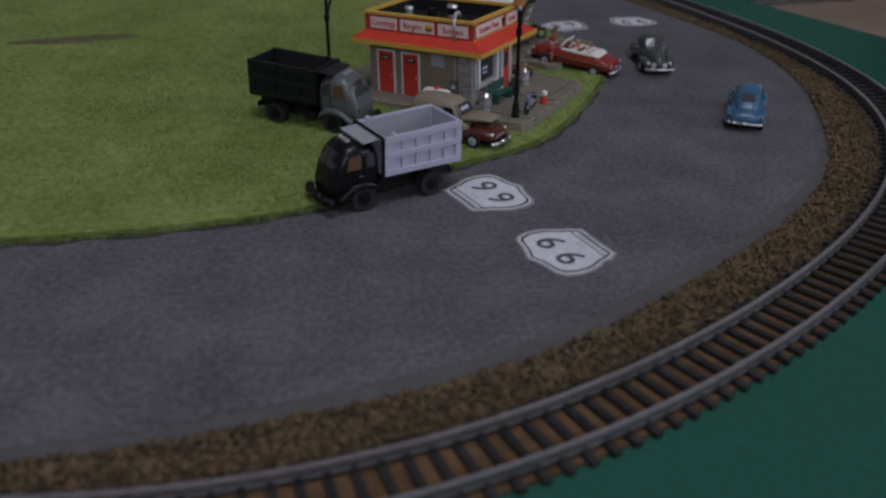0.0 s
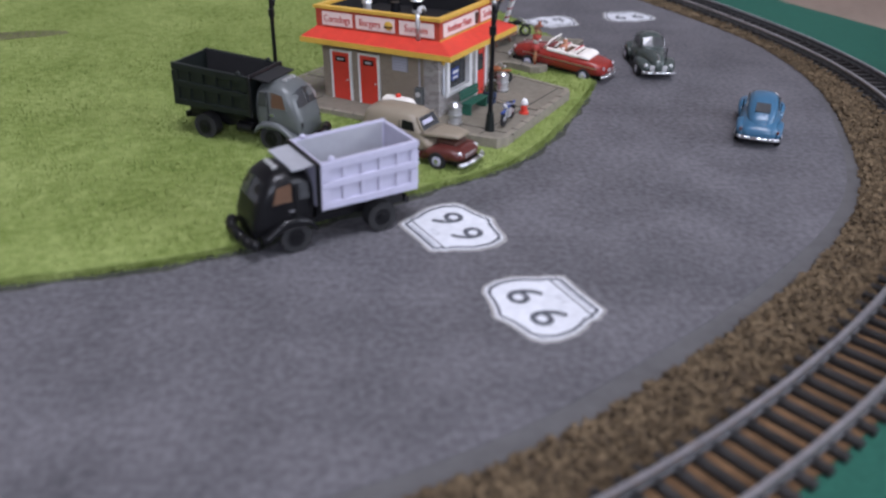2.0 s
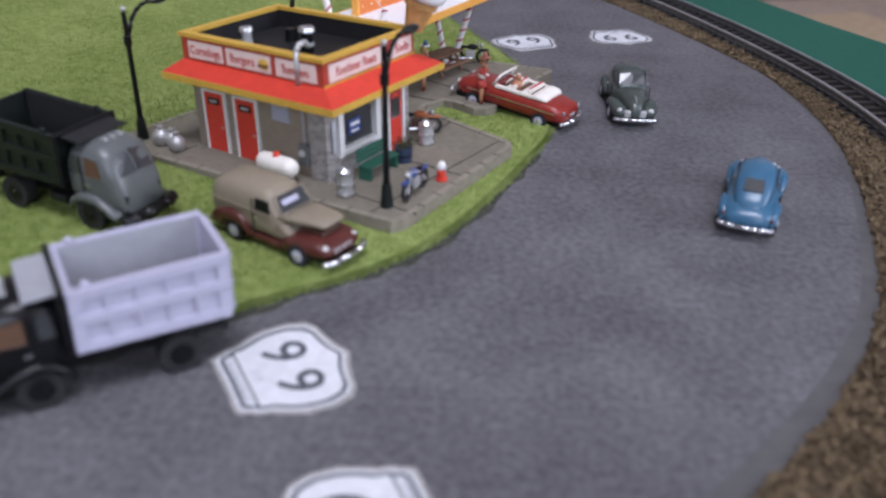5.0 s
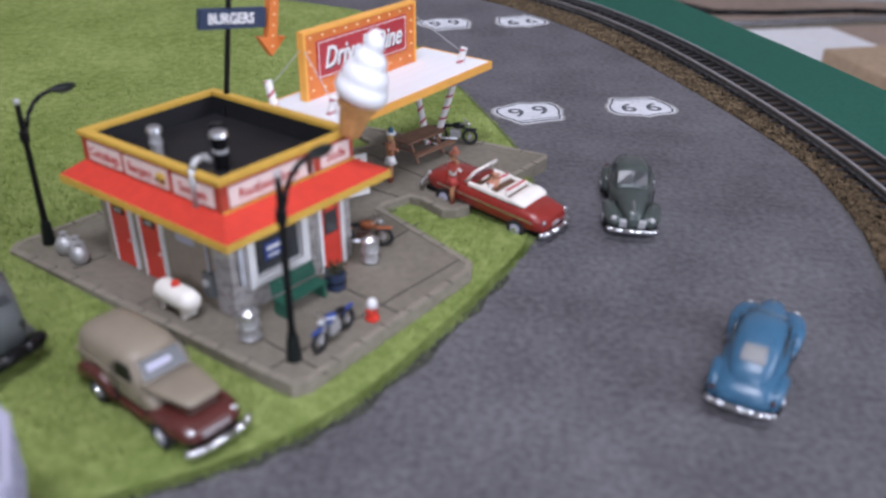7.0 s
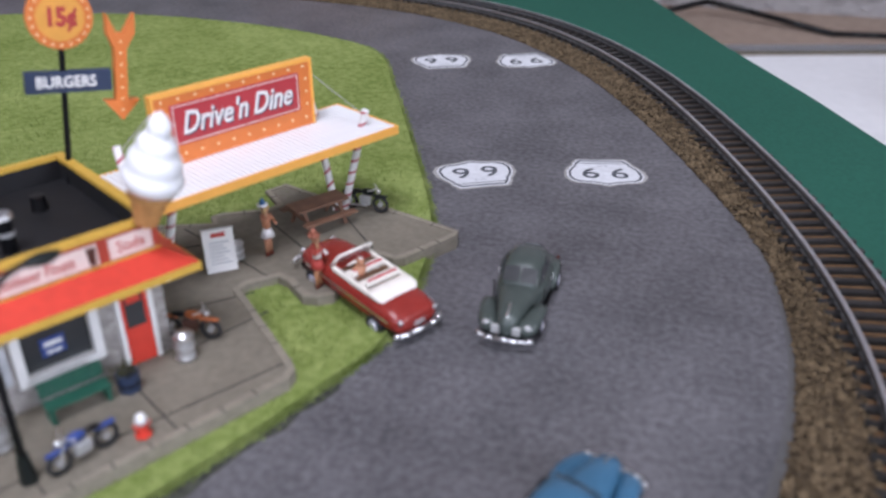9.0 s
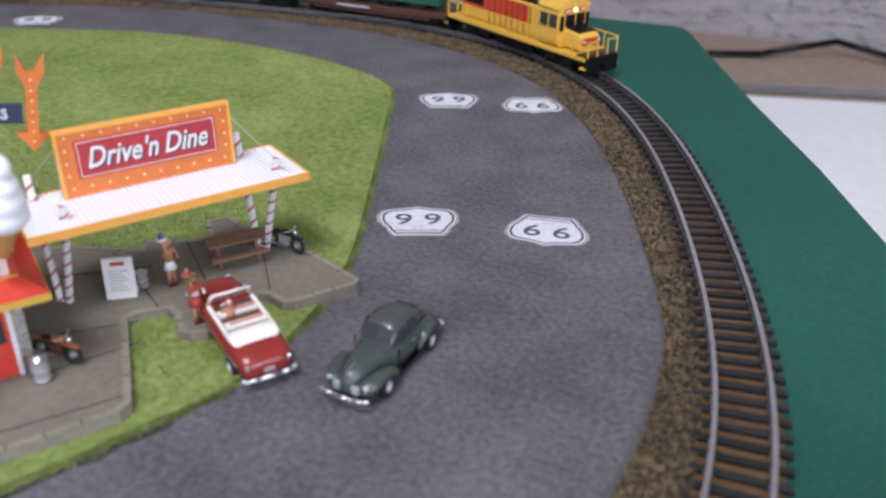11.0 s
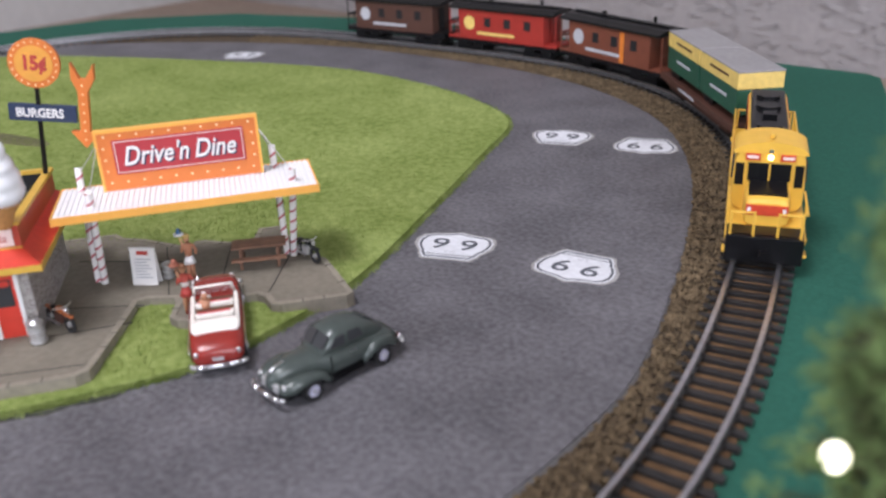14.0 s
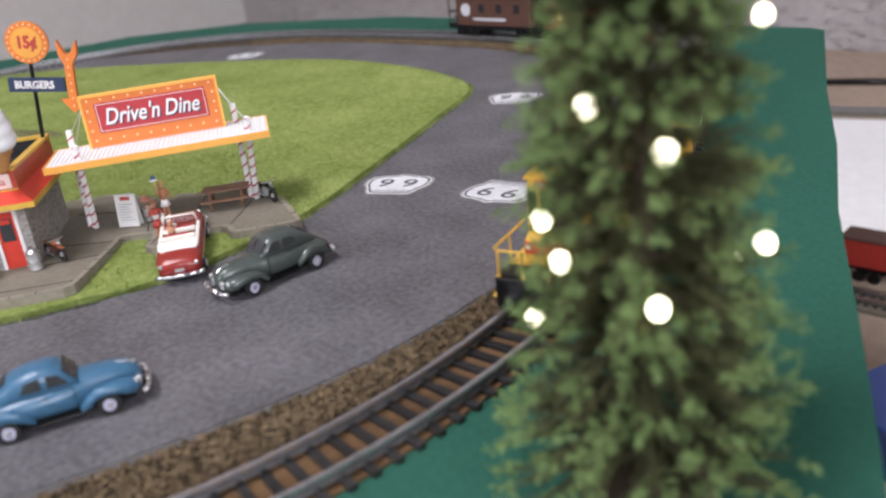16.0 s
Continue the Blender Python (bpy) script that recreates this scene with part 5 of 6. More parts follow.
coupe(0.2286, 0.5168, 68, BLUE_CAR, "bright blue vintage coupe with chrome bumpers on the road", "blue")
coupe(0.2015, 0.6125, -92, GREEN_CAR, "dark grey-green vintage coupe with whitewall tyres", "green")


def convertible(x, y, yaw):
    t = thing("convertible_car", x, y, 0.0, yaw, "dark red open convertible with cream interior, nose on the kerb", "car")
    rings = [(-28, 6.5, 5.5, 9.0), (-27, 8.6, 4.2, 11.0), (-21, 9.6, 3.4, 12.4), (-10, 10.0, 3.2, 12.8), (0, 10.0, 3.2, 12.8), (10, 9.7, 3.2, 12.8), (19, 9.2, 3.4, 12.4), (25, 8.2, 4.0, 11.2), (27.6, 6.2, 5.2, 9.4)]
    body = part("body", loft(B(), [sec(a, w, z0, z1, 3.4) for a, w, z0, z1 in rings]), RED_CAR, t, smooth=True)
    rimb = B()
    for a in ((-12, 7, 7.2, 8.8), (-12, 7, -8.8, -7.2)):
        bx(rimb, a[0], a[1], a[2], a[3], 12.0, 13.8, 0.5)
    part("cockpit_trim", rimb, CREAM, body, "cream cockpit sides")
    cover = [(-18.5, 7.6, 11.8, 13.0), (-17.2, 8.6, 11.8, 14.0), (-14.0, 8.9, 11.8, 14.5), (-11.6, 8.8, 11.8, 14.2), (-10.8, 8.2, 11.8, 13.2)]
    part("folded_roof", loft(B(), [sec(a, w, z0, z1, 4.0) for a, w, z0, z1 in cover]), CREAM, body, "cream folded soft top", smooth=True)
    part("cockpit_floor", bx(B(), -10.8, 7, -7.2, 7.2, 12.3, 12.95), INTERIOR, body, "dark cockpit floor")
    for x0 in (-9.0, -1.4):
        st = part("seat", bx(B(), x0, x0 + 3.6, -6.9, 6.9, 12.8, 13.5, 0.3), CREAM, body, "cream bench seat")
        part("backrest", bx(B(), x0 - 0.9, x0 + 0.3, -6.9, 6.9, 12.9, 15.2, 0.4), CREAM, st)
        part("seat_stripe", bx(B(), x0 - 0.6, x0 + 0.4, -6.0, 6.0, 15.15, 15.5, 0.1), SIGN_RED, st)
    ws = glazing(body, [(8.6, -7.6, 12.8), (8.6, 7.6, 12.8), (5.2, 6.8, 18.0), (5.2, -6.8, 18.0)], 0.12, "windscreen", GLASS_CLEAR)
    part("windscreen_frame", tube(B(), [(8.6, -7.7, 12.6), (5.2, -6.9, 18.1), (5.2, 6.9, 18.1), (8.6, 7.7, 12.6)], 0.5, 8), CREAM, ws, smooth=True)
    part("dashboard", bx(B(), 5.0, 8.0, -7.2, 7.2, 12.4, 13.8, 0.5), RED_CAR, body)
    part("steering_wheel", cyl(B(), (2.8, 3.0, 14.6), (3.2, 3.0, 14.9), 1.9, seg=16), CREAM, body)
    for s in (-1, 1):
        part("side_trim", bx(B(), -24, 20, s * 10.05 - 0.15, s * 10.05 + 0.15, 8.6, 9.1), CHROME, body)
        part("tail_light", ball(B(), (-27.4, s * 7.4, 9.4), 0.7, 0.9, 1.1), CHROME, body, smooth=True)
        part("headlight", ball(B(), (26.4, s * 6.6, 9.4), 0.8, 1.2, 1.2), CHROME, body, smooth=True)
        wheel(t, 16.5, s * 8.9, 3.7, 2.2, white=True)
        wheel(t, -17.0, s * 8.9, 3.7, 2.2, white=True)
    part("number_plate", bx(B(), -28.6, -28.0, -2.0, 2.0, 6.8, 8.0), SILVER, body)
    part("bumper", bent_bumper(29.4, 10, 5.4, 1.8, 0.9), CHROME, t, "chrome front bumper", smooth=True)
    part("bumper", bent_bumper(-29.4, 10, 5.2, 1.8, 0.9), CHROME, t, "chrome rear bumper", smooth=True)
    part("chassis", bx(B(), -27, 27, -7, 7, 2.4, 4.4), BLACK, t)
    t.matrix_basis = CONVERTIBLE
    t.scale = (0.95, 0.95, 0.95)
    return t


CONVERTIBLE = pose(0.1508, 0.6015, 0.0012, 0, -4, 148)   # the front wheels stand on the kerb
convertible(0.1508, 0.6015, 148)
bm = cyl(B(), (0, 0, 0), (0, 0, 4.2), 1.5, 1.9, 10)
ball(bm, (0, 0, 6.0), 1.3, 1.2, 1.5, 10, 8)
tube(bm, [(0, 1.7, 3.6), (2.2, 1.6, 2.6)], 0.5, 6)
solid("figurine", bm, FIG_MATS[0], "small painted seated figurine in the convertible", "figurine", CONVERTIBLE @ pose(-0.0015, 0.003, 0.0112), smooth=True, group="model figurines")


def dump_truck(m, cab_m, bed_m, bed_in, label):
    t = new("dump_truck")
    t.matrix_basis = m
    tagged(t, label, "dump truck", "dump trucks")
    ch = B()
    for y in (-4, 4):
        bx(ch, -29, 27, y - 1, y + 1, 6.2, 8.6)
    bx(ch, -29, -27.5, -6, 6, 6.0, 8.6)
    part("chassis", ch, BLACK, t)
    cab_r = [(10.8, 9.4, 8.6, 25.6), (11.6, 10.4, 8.0, 27.4), (14.0, 10.9, 7.5, 29.0), (19, 11.0, 7.2, 29.8), (23, 10.9, 7.0, 29.4), (26.4, 10.6, 6.8, 27.6), (28.8, 10.2, 6.4, 24.2), (30.6, 9.7, 6.2, 20.0), (31.8, 8.9, 6.0, 16.6), (32.6, 7.4, 6.4, 13.6)]
    cab = part("cab", loft(B(), [sec(a, w, z0, z1, 3.3, 28, 0.06) for a, w, z0, z1 in cab_r]), cab_m, t, "rounded cab-over driver's cab", smooth=True)
    glazing(cab, [(30.5, -7.0, 19.6), (30.9, -0.5, 20.0), (27.6, -0.5, 26.6), (27.2, -6.4, 25.2)], 0.3, "windscreen")
    glazing(cab, [(30.9, 0.5, 20.0), (30.5, 7.0, 19.6), (27.2, 6.4, 25.2), (27.6, 0.5, 26.6)], 0.3, "windscreen")
    for s in (-1, 1):
        sw = glazing(cab, [(19, s * 10.55, 19.2), (26.4, s * 10.35, 19.0), (24.6, s * 10.05, 25.2), (19, s * 10.1, 26.0)], 0.3, "side_window", INTERIOR)
        part("window_rim", tube(B(), [(19, s * 10.7, 19.2), (26.4, s * 10.5, 19.0), (24.6, s * 10.2, 25.2), (19, s * 10.25, 26.0), (19, s * 10.7, 19.2)], 0.3, 6), cab_m, sw)
        glazing(cab, [(12.6, s * 10.4, 19.4), (16.6, s * 10.5, 19.4), (16.6, s * 10.05, 25.6), (13.4, s * 9.95, 25.4)], 0.3, "quarter_window")
        part("door_seam", bx(B(), 17.6, 17.8, s * 10.95 - 0.3, s * 10.95 + 0.3, 9.5, 26.0), BLACK_MATT, cab)
        part("door_handle", bx(B(), 18.6, 20.6, s * 11.1 - 0.3, s * 11.1 + 0.3, 15.8, 16.3), CHROME, cab)
        fw = [[(p[0], p[1] + s * 9.6, p[2]) for p in sec(18.5 + dx, 2.6, zb, zt, 3.0, 12)] for dx, zb, zt in ((-8, 6.5, 8.0), (-6.6, 7.8, 10.6), (-4, 9.4, 12.6), (0, 9.8, 13.4), (4, 9.4, 12.8), (7, 7.8, 11.2), (9.5, 6.2, 9.2), (12, 5.6, 8.2))]
        part("mudguard", loft(B(), fw), cab_m, cab, smooth=True)
        part("headlight", ball(B(), (30.0, s * 8.0, 11.6), 1.2, 1.5, 1.5), SILVER, cab, smooth=True)
        wheel(t, 18.5, s * 9.4, 5.6, 3.4, BLACK)
        wheel(t, -15.0, s * 8.9, 5.6, 5.2, BLACK)
    part("bumper", bent_bumper(35.2, 11.8, 6.4, 2.4, 2.0), BLACK, t, "black front bumper", smooth=True)
    part("grille", bx(B(), 29.0, 32.4, -8.2, 8.2, 6.5, 14.0, 0.8), BLACK, cab, "black radiator grille")
    for y in (-3.2, 0, 3.2):
        part("roof_light", bx(B(), 21.0, 23.0, y - 0.8, y + 0.8, 28.6, 30.2, 0.25), SILVER, cab)
    part("fuel_tank", cyl(B(), (1, -8.4, 7.6), (8.5, -8.4, 7.6), 2.4, seg=14), BLACK, t)
    # the tipping body: sunk panels between broad rails, its sides rising to the tail
    bed = part("bed_floor", bx(B(), -28, 8, -11, 11, 14.0, 15.4), bed_m, t, "bed floor")
    for s in (-1, 1):
        y_in, y_out = (11.0, 12.0) if s > 0 else (-12.0, -11.0)
        top = [(-29.0, 32.8), (9.0, 31.4)]
        sd = part("bed_side", side_prism(B(), [(-28.4, 14.6), (9.0, 14.6), top[1], top[0]], y_in, y_out), bed_m, bed, "panelled side of the bed")
        y0, y1 = (12.0, 12.9) if s > 0 else (-12.9, -12.0)
        for lo0, lo1, hi0, hi1 in ((14.2, 14.2, 17.0, 16.8), (22.6, 21.8, 25.4, 24.4), (30.0, 28.6, 33.0, 31.6)):
            part("rail", side_prism(B(), [(-28.8, lo0), (9.2, lo1), (9.2, hi1), (-28.8, hi0)], y0, y1, 0.25), bed_m, sd)
        for k in range(6):
            xx = -27.4 + k * 7.0
            w = 1.6 if k in (0, 5) else 0.55
            for z0, z1 in ((16.9, 22.2), (24.9, 29.6)):
                part("rib", bx(B(), xx - w, xx + w, y0 + 0.1, y1 - 0.1, z0, z1, 0.15), bed_m, sd)
        # inner faces take bed_in, a darker tone than the outer bed_m
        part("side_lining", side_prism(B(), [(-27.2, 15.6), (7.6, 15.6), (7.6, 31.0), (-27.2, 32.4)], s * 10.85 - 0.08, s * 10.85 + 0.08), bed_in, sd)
        part("corner_knob", ball(B(), (4.6, s * 11.6, 32.2), 1.3, 1.0, 1.0), bed_m, sd, smooth=True)
    hb = part("headboard", bx(B(), 7.6, 9.4, -11.6, 11.6, 14.0, 31.0, 0.3), bed_m, bed, "front board of the bed")
    part("cab_shield", bx(B(), 0, 9.5, -10.4, 10.4, -0.3, 0.3, 0.1), bed_in, hb, at=pose(9.0 * MM, 0, 30.8 * MM, 0, 5, 0))
    part("guard_strap", tube(B(), [(10.2, -12.6, 14), (10.2, -12.6, 31.5), (10.2, 12.6, 31.5), (10.2, 12.6, 14)], 0.8, 8), BLACK, t, "black strap behind the cab")
    tg = part("tailgate", bx(B(), -29.4, -28.1, -11.4, 11.4, 14.6, 32.4, 0.3), bed_m, bed, "tailgate")
    for z in (16.0, 23.5, 31.2):
        part("rib", bx(B(), -30.2, -29.4, -11.2, 11.2, z - 0.8, z + 0.8, 0.15), bed_m, tg)
    for y in (-10, -3.4, 3.4, 10):
        part("rib", bx(B(), -30.1, -29.4, y - 0.6, y + 0.6, 15, 31.6, 0.15), bed_m, tg)
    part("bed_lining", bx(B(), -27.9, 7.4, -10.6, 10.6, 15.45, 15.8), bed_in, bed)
    part("subframe", bx(B(), -27, 8, -5.4, 5.4, 8.6, 14.0, 0.4), BLACK, t)
    part("lift_ram", cyl(B(), (8.4, 0, 8), (8.6, 0, 13.8), 1.4), BLACK, t)
    t.scale = (0.95, 0.95, 0.95)
    return t


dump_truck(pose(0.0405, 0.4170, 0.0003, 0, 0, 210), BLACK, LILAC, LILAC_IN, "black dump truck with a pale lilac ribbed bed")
dump_truck(pose(0.0005, 0.4985, 0.0022, 0, 0, -25), GREY_CAB, BLACK_GREEN, BLACK_MATT, "grey dump truck with a black ribbed bed on the grass")


def panel_truck(x, y, yaw):
    t = thing("panel_truck", x, y, 0.0020, yaw, "tan panel truck with maroon nose and raised bonnet on the grass", "van")
    rings = [(-25.6, 6.6, 7.0, 15.0), (-25.0, 8.0, 5.6, 18.0), (-23.0, 8.8, 4.8, 19.6), (-18, 9.1, 4.4, 20.6), (-10, 9.3, 4.4, 21.0), (-4, 9.3, 4.4, 20.9), (-0.6, 9.1, 4.4, 20.2), (1.2, 8.9, 4.4, 18.8), (4.2, 8.5, 4.6, 14.6), (5.2, 8.3, 4.6, 13.2)]
    body = part("body", loft(B(), [sec(a, w, z0, z1, 3.6, 28, 0.13) for a, w, z0, z1 in rings]), TAN, t, "tan enamel body", smooth=True)
    # the bonnet, lifted at its nose over the engine
    lid = [[(p[0], p[1], p[2]) for p in sec(a, w, z0, z1, 3.0)] for a, w, z0, z1 in ((3.6, 7.6, 11.6, 14.0), (9, 7.0, 11.8, 15.0), (14, 6.2, 12.2, 15.4), (18.6, 5.4, 12.8, 15.2), (20.2, 4.8, 13.0, 14.8), (20.8, 4.2, 13.4, 14.4))]
    part("bonnet", loft(B(), lid), TAN, body, "tan bonnet propped slightly open", smooth=True)
    part("scuttle", loft(B(), [sec(a, w, z0, z1, 3.0) for a, w, z0, z1 in ((3.4, 8.2, 5, 13.4), (6.4, 7.8, 5, 12.0), (9.0, 7.4, 5, 10.4))]), TAN, body, smooth=True)
    nose = [(5.6, 8.9, 3.4, 6.4), (8.4, 9.3, 3.4, 8.8), (12, 9.5, 3.4, 10.0), (17, 9.4, 3.6, 10.2), (21, 8.8, 4.0, 9.8), (23.4, 7.6, 4.6, 8.8), (24.2, 6.0, 5.2, 7.8)]
    part("nose", loft(B(), [sec(a, w, z0, z1, 3.4, 24) for a, w, z0, z1 in nose]), MAROON, t, "maroon wings and nose", smooth=True)
    eng = part("engine", bx(B(), 10, 19.5, -4.4, 4.4, 8.6, 11.6, 0.6), FREIGHT_BROWN, t, "dark engine under the bonnet")
    part("air_filter", cyl(B(), (14, 0, 11.6), (14, 0, 12.4), 1.8, seg=14), BLACK, eng)
    part("lower_body", bx(B(), -23, 7, -8.7, 8.7, 2.8, 5.2, 0.6), MAROON, t)
    ws = glazing(body, [(4.75, -6.5, 14.2), (4.75, 6.5, 14.2), (1.55, 5.9, 18.7), (1.55, -5.9, 18.7)], 0.3, "windscreen", GLASS_DARK)
    # pale off-centre strip laid on the outer face of the glass
    part("screen_strip", bx(B(), -0.2, 0.2, -4.6, 2.4, -0.9, 0.9, 0.1), LILAC, ws, "pale lilac strip on the windscreen", at=pose(3.4 * MM, 0, 16.9 * MM, 0, -36, 0))
    part("windscreen_frame", tube(B(), [(4.9, -6.7, 13.9), (4.9, 6.7, 13.9), (1.4, 6.1, 19.0), (1.4, -6.1, 19.0), (4.9, -6.7, 13.9)], 0.45, 8), TAN, ws, smooth=True)
    for s in (-1, 1):
        glazing(body, [(-4.6, s * 8.72, 14.0), (1.6, s * 8.5, 14.0), (0.4, s * 8.0, 17.6), (-4.6, s * 8.2, 17.8)], 0.3, "side_window", BLACK)
        part("door_handle", bx(B(), -4.4, -3.0, s * 9.35 - 0.25, s * 9.35 + 0.25, 11.0, 11.5), CHROME, body)
        part("door_seam", bx(B(), -5.6, -5.4, s * 9.1 - 0.25, s * 9.1 + 0.25, 5.6, 17.6), JOINT, body)
        part("waist_line", bx(B(), -24, 2, s * 9.0 - 0.25, s * 9.0 + 0.25, 13.2, 13.5), TAN, body)
        hl = part("headlight", ball(B(), (22.6, s * 6.5, 8.0), 1.0, 1.2, 1.2), CHROME, t, smooth=True)
        part("rear_wing", loft(B(), [[(p[0], p[1] + s * 8.9, p[2]) for p in sec(a, w, z0, z1, 2.6, 16)] for a, w, z0, z1 in ((-24.4, 0.8, 4, 7), (-21.5, 1.5, 4.0, 9.6), (-18, 1.8, 6.0, 10.8), (-14, 1.9, 7.2, 11.2), (-10.5, 1.7, 6.4, 10.4), (-8, 1.2, 4, 8.0), (-6.6, 0.6, 3.8, 5.6))]), MAROON, t, "maroon rear wing", smooth=True)
        wheel(t, 13.4, s * 8.7, 3.8, 2.0, white=True)
        wheel(t, -14.2, s * 8.8, 3.8, 2.0, white=True)
    part("grille", bx(B(), 23.2, 24.7, -4.2, 4.2, 5.8, 7.6, 0.4), SILVER, t)
    for k in range(7):
        part("grille_bar", bx(B(), 24.6, 24.9, -3.9 + k * 1.2, -3.4 + k * 1.2, 5.9, 7.5), MAROON, t)
    part("bumper", bent_bumper(26.2, 9.8, 4.2, 2.2, 1.0), CHROME, t, "chrome front bumper", smooth=True)
    part("bumper", bent_bumper(-26.6, 9.0, 4.6, 1.2, 0.7), CHROME, t, "chrome rear bumper", smooth=True)
    part("chassis", bx(B(), -25, 24.5, -6.5, 6.5, 2.4, 4.4), BLACK, t)
    t.scale = (0.95, 0.95, 0.95)


panel_truck(0.0732, 0.4785, -34)

# ---- the train ----
TRAIN = []


def bogie(parent, x, wheels=2, r=4.6):
    b = part("bogie", bx(B(), x - 13, x + 13, -10.2, 10.2, 4.4, 8.4, 0.6), BLACK, parent, "black bogie")
    for k in range(wheels):
        xx = x - 8 + k * 16 / (wheels - 1)
        for y in (-8.6, 8.6):
            part("wheel", cyl(B(), (xx, y - 1.1, 4.3 + r), (xx, y + 1.1, 4.3 + r), r, seg=18), BLACK_MATT, b)


def coupler(parent, x):
    part("coupler", bx(B(), min(x, x * 1.06), max(x, x * 1.06), -1.5, 1.5, 9, 11.5), BLACK, parent)


def locomotive():
    t = new("diesel_locomotive")
    tagged(t, "yellow diesel locomotive with red stripe and lit headlight on the track", "locomotive")
    L = 70
    part("walkway", bx(B(), -L, L, -15, 15, 13.5, 16.0, 0.3), LOCO_YELLOW, t, "yellow walkway frame")
    part("front_platform", bx(B(), 60.8, L - 0.4, -14.4, 14.4, 16.02, 16.4), BLACK, t, "black front platform")
    part("underframe", bx(B(), -L + 6, L - 6, -9, 9, 9, 13.5), BLACK, t)
    part("fuel_tank", bx(B(), -18, 18, -12, 12, 5.5, 13.5, 1.2), BLACK, t)
    hood = part("long_hood", bx(B(), -L + 8, 24, -9.0, 9.0, 16.0, 38.0, 1.5), LOCO_YELLOW, t, "yellow long hood")
    part("hood_top", bx(B(), -L + 9, 23, -8.0, 8.0, 38.0, 39.4, 0.6), BLACK, hood, "black hood top")
    for s in (-1, 1):
        part("red_stripe", bx(B(), -L + 10, 10, s * 9.1 - 0.12, s * 9.1 + 0.12, 25.0, 36.5), LOCO_RED, hood)
        part("grille", bx(B(), -L + 14, -L + 34, s * 9.3 - 0.12, s * 9.3 + 0.12, 27, 35), BLACK, hood)
        for k in range(8):
            part("door_seam", bx(B(), -30 + k * 6, -29.6 + k * 6, s * 9.25 - 0.15, s * 9.25 + 0.15, 17, 36), BLACK, hood)
    for xx in (-46, -28, 4):
        part("roof_fan", cyl(B(), (xx, 0, 39), (xx, 0, 41), 5.5, seg=20), BLACK, hood)
    part("exhaust_stack", bx(B(), -12, -6, -3, 3, 39, 42.5), BLACK, hood)
    cab = part("cab", loft(B(), [sec(a, w, z0, z1, 5.5, 24, 0.06) for a, w, z0, z1 in ((24, 14, 16, 42), (25, 14.4, 16, 43), (43, 14.4, 16, 43), (44, 14.0, 16, 42))]), LOCO_YELLOW, t, "yellow cab")
    for s in (-1, 1):
        for x0 in (27, 35.5):
            glazing(cab, [(x0, s * 14.3, 29), (x0 + 6.5, s * 14.3, 29), (x0 + 6.5, s * 13.9, 37), (x0, s * 13.9, 37)], 0.3, "side_window")
        part("corner_window", bx(B(), 44.0, 44.5, s * 11.4 - 1.7, s * 11.4 + 1.7, 27, 36.5, 0.2), BLACK, cab)
    glazing(cab, [(44.4, -8.2, 29.5), (44.4, 8.2, 29.5), (44.3, 8.2, 36.8), (44.3, -8.2, 36.8)], 0.4, "windscreen", BLACK)
    part("window_divider", bx(B(), 44.5, 44.9, -0.3, 0.3, 29.5, 36.8), LOCO_YELLOW, cab)
    arch = [(14.3 * math.cos(math.pi * k / 16), 40.6 + 5.0 * math.sin(math.pi * k / 16)) for k in range(17)]
    part("cab_roof", loft(B(), [[(xx, y, z) for y, z in arch] for xx in (23.8, 44.3)]), LOCO_YELLOW, cab, "arched yellow cab roof")
    for y0 in (-8.9, 4.6):
        part("number_bar", bx(B(), 44.8, 44.95, y0, y0 + 4.3, 38.8, 40.0), PINK_PANEL, cab)
    part("number_board", bx(B(), 44.0, 44.8, -9.5, -3.8, 38.0, 40.8), LOCO_RED, cab)
    part("number_board", bx(B(), 44.0, 44.8, 3.8, 9.5, 38.0, 40.8), LOCO_RED, cab)
    part("headlight", cyl(B(), (44, 0, 39.4), (45.2, 0, 39.4), 1.1, seg=16), HEADLIGHT, cab, "lit warm headlight")
    part("headlight", cyl(B(), (44, 0, 42.0), (45.0, 0, 42.0), 0.9, seg=16), CHROME, cab)
    part("horn", tube(B(), [(38, 0, 45), (38, 0, 47), (41, 0, 47.4)], 0.9, 8), LOCO_YELLOW, cab)
    nose = part("short_hood", loft(B(), [sec(a, w, z0, z1, 5.0, 24, 0.05) for a, w, z0, z1 in ((44, 9.2, 16, 29.2), (56, 9.0, 16, 28.0), (59, 8.6, 16, 27.0), (60, 7.8, 16.2, 25.6))]), LOCO_YELLOW, t, "yellow short hood")
    part("nose_top", loft(B(), [[(xx, -7.3, z), (xx, 7.3, z), (xx, 7.3, z + 1.0), (xx, -7.3, z + 1.0)] for xx, z in ((44.6, 28.7), (56.8, 27.5))]), BLACK, nose, "black anti-glare panel")
    part("nose_stripe", bx(B(), 59.6, 60.4, -7.9, 7.9, 20.6, 24.9), LOCO_RED, nose, "red nose stripe")
    part("stripe_mark", bx(B(), 60.4, 60.7, -7.2, -6.0, 22.2, 23.8), WHITE_PAINT, nose)
    part("stripe_mark", bx(B(), 60.4, 60.7, 6.0, 7.2, 22.2, 23.8), WHITE_PAINT, nose)
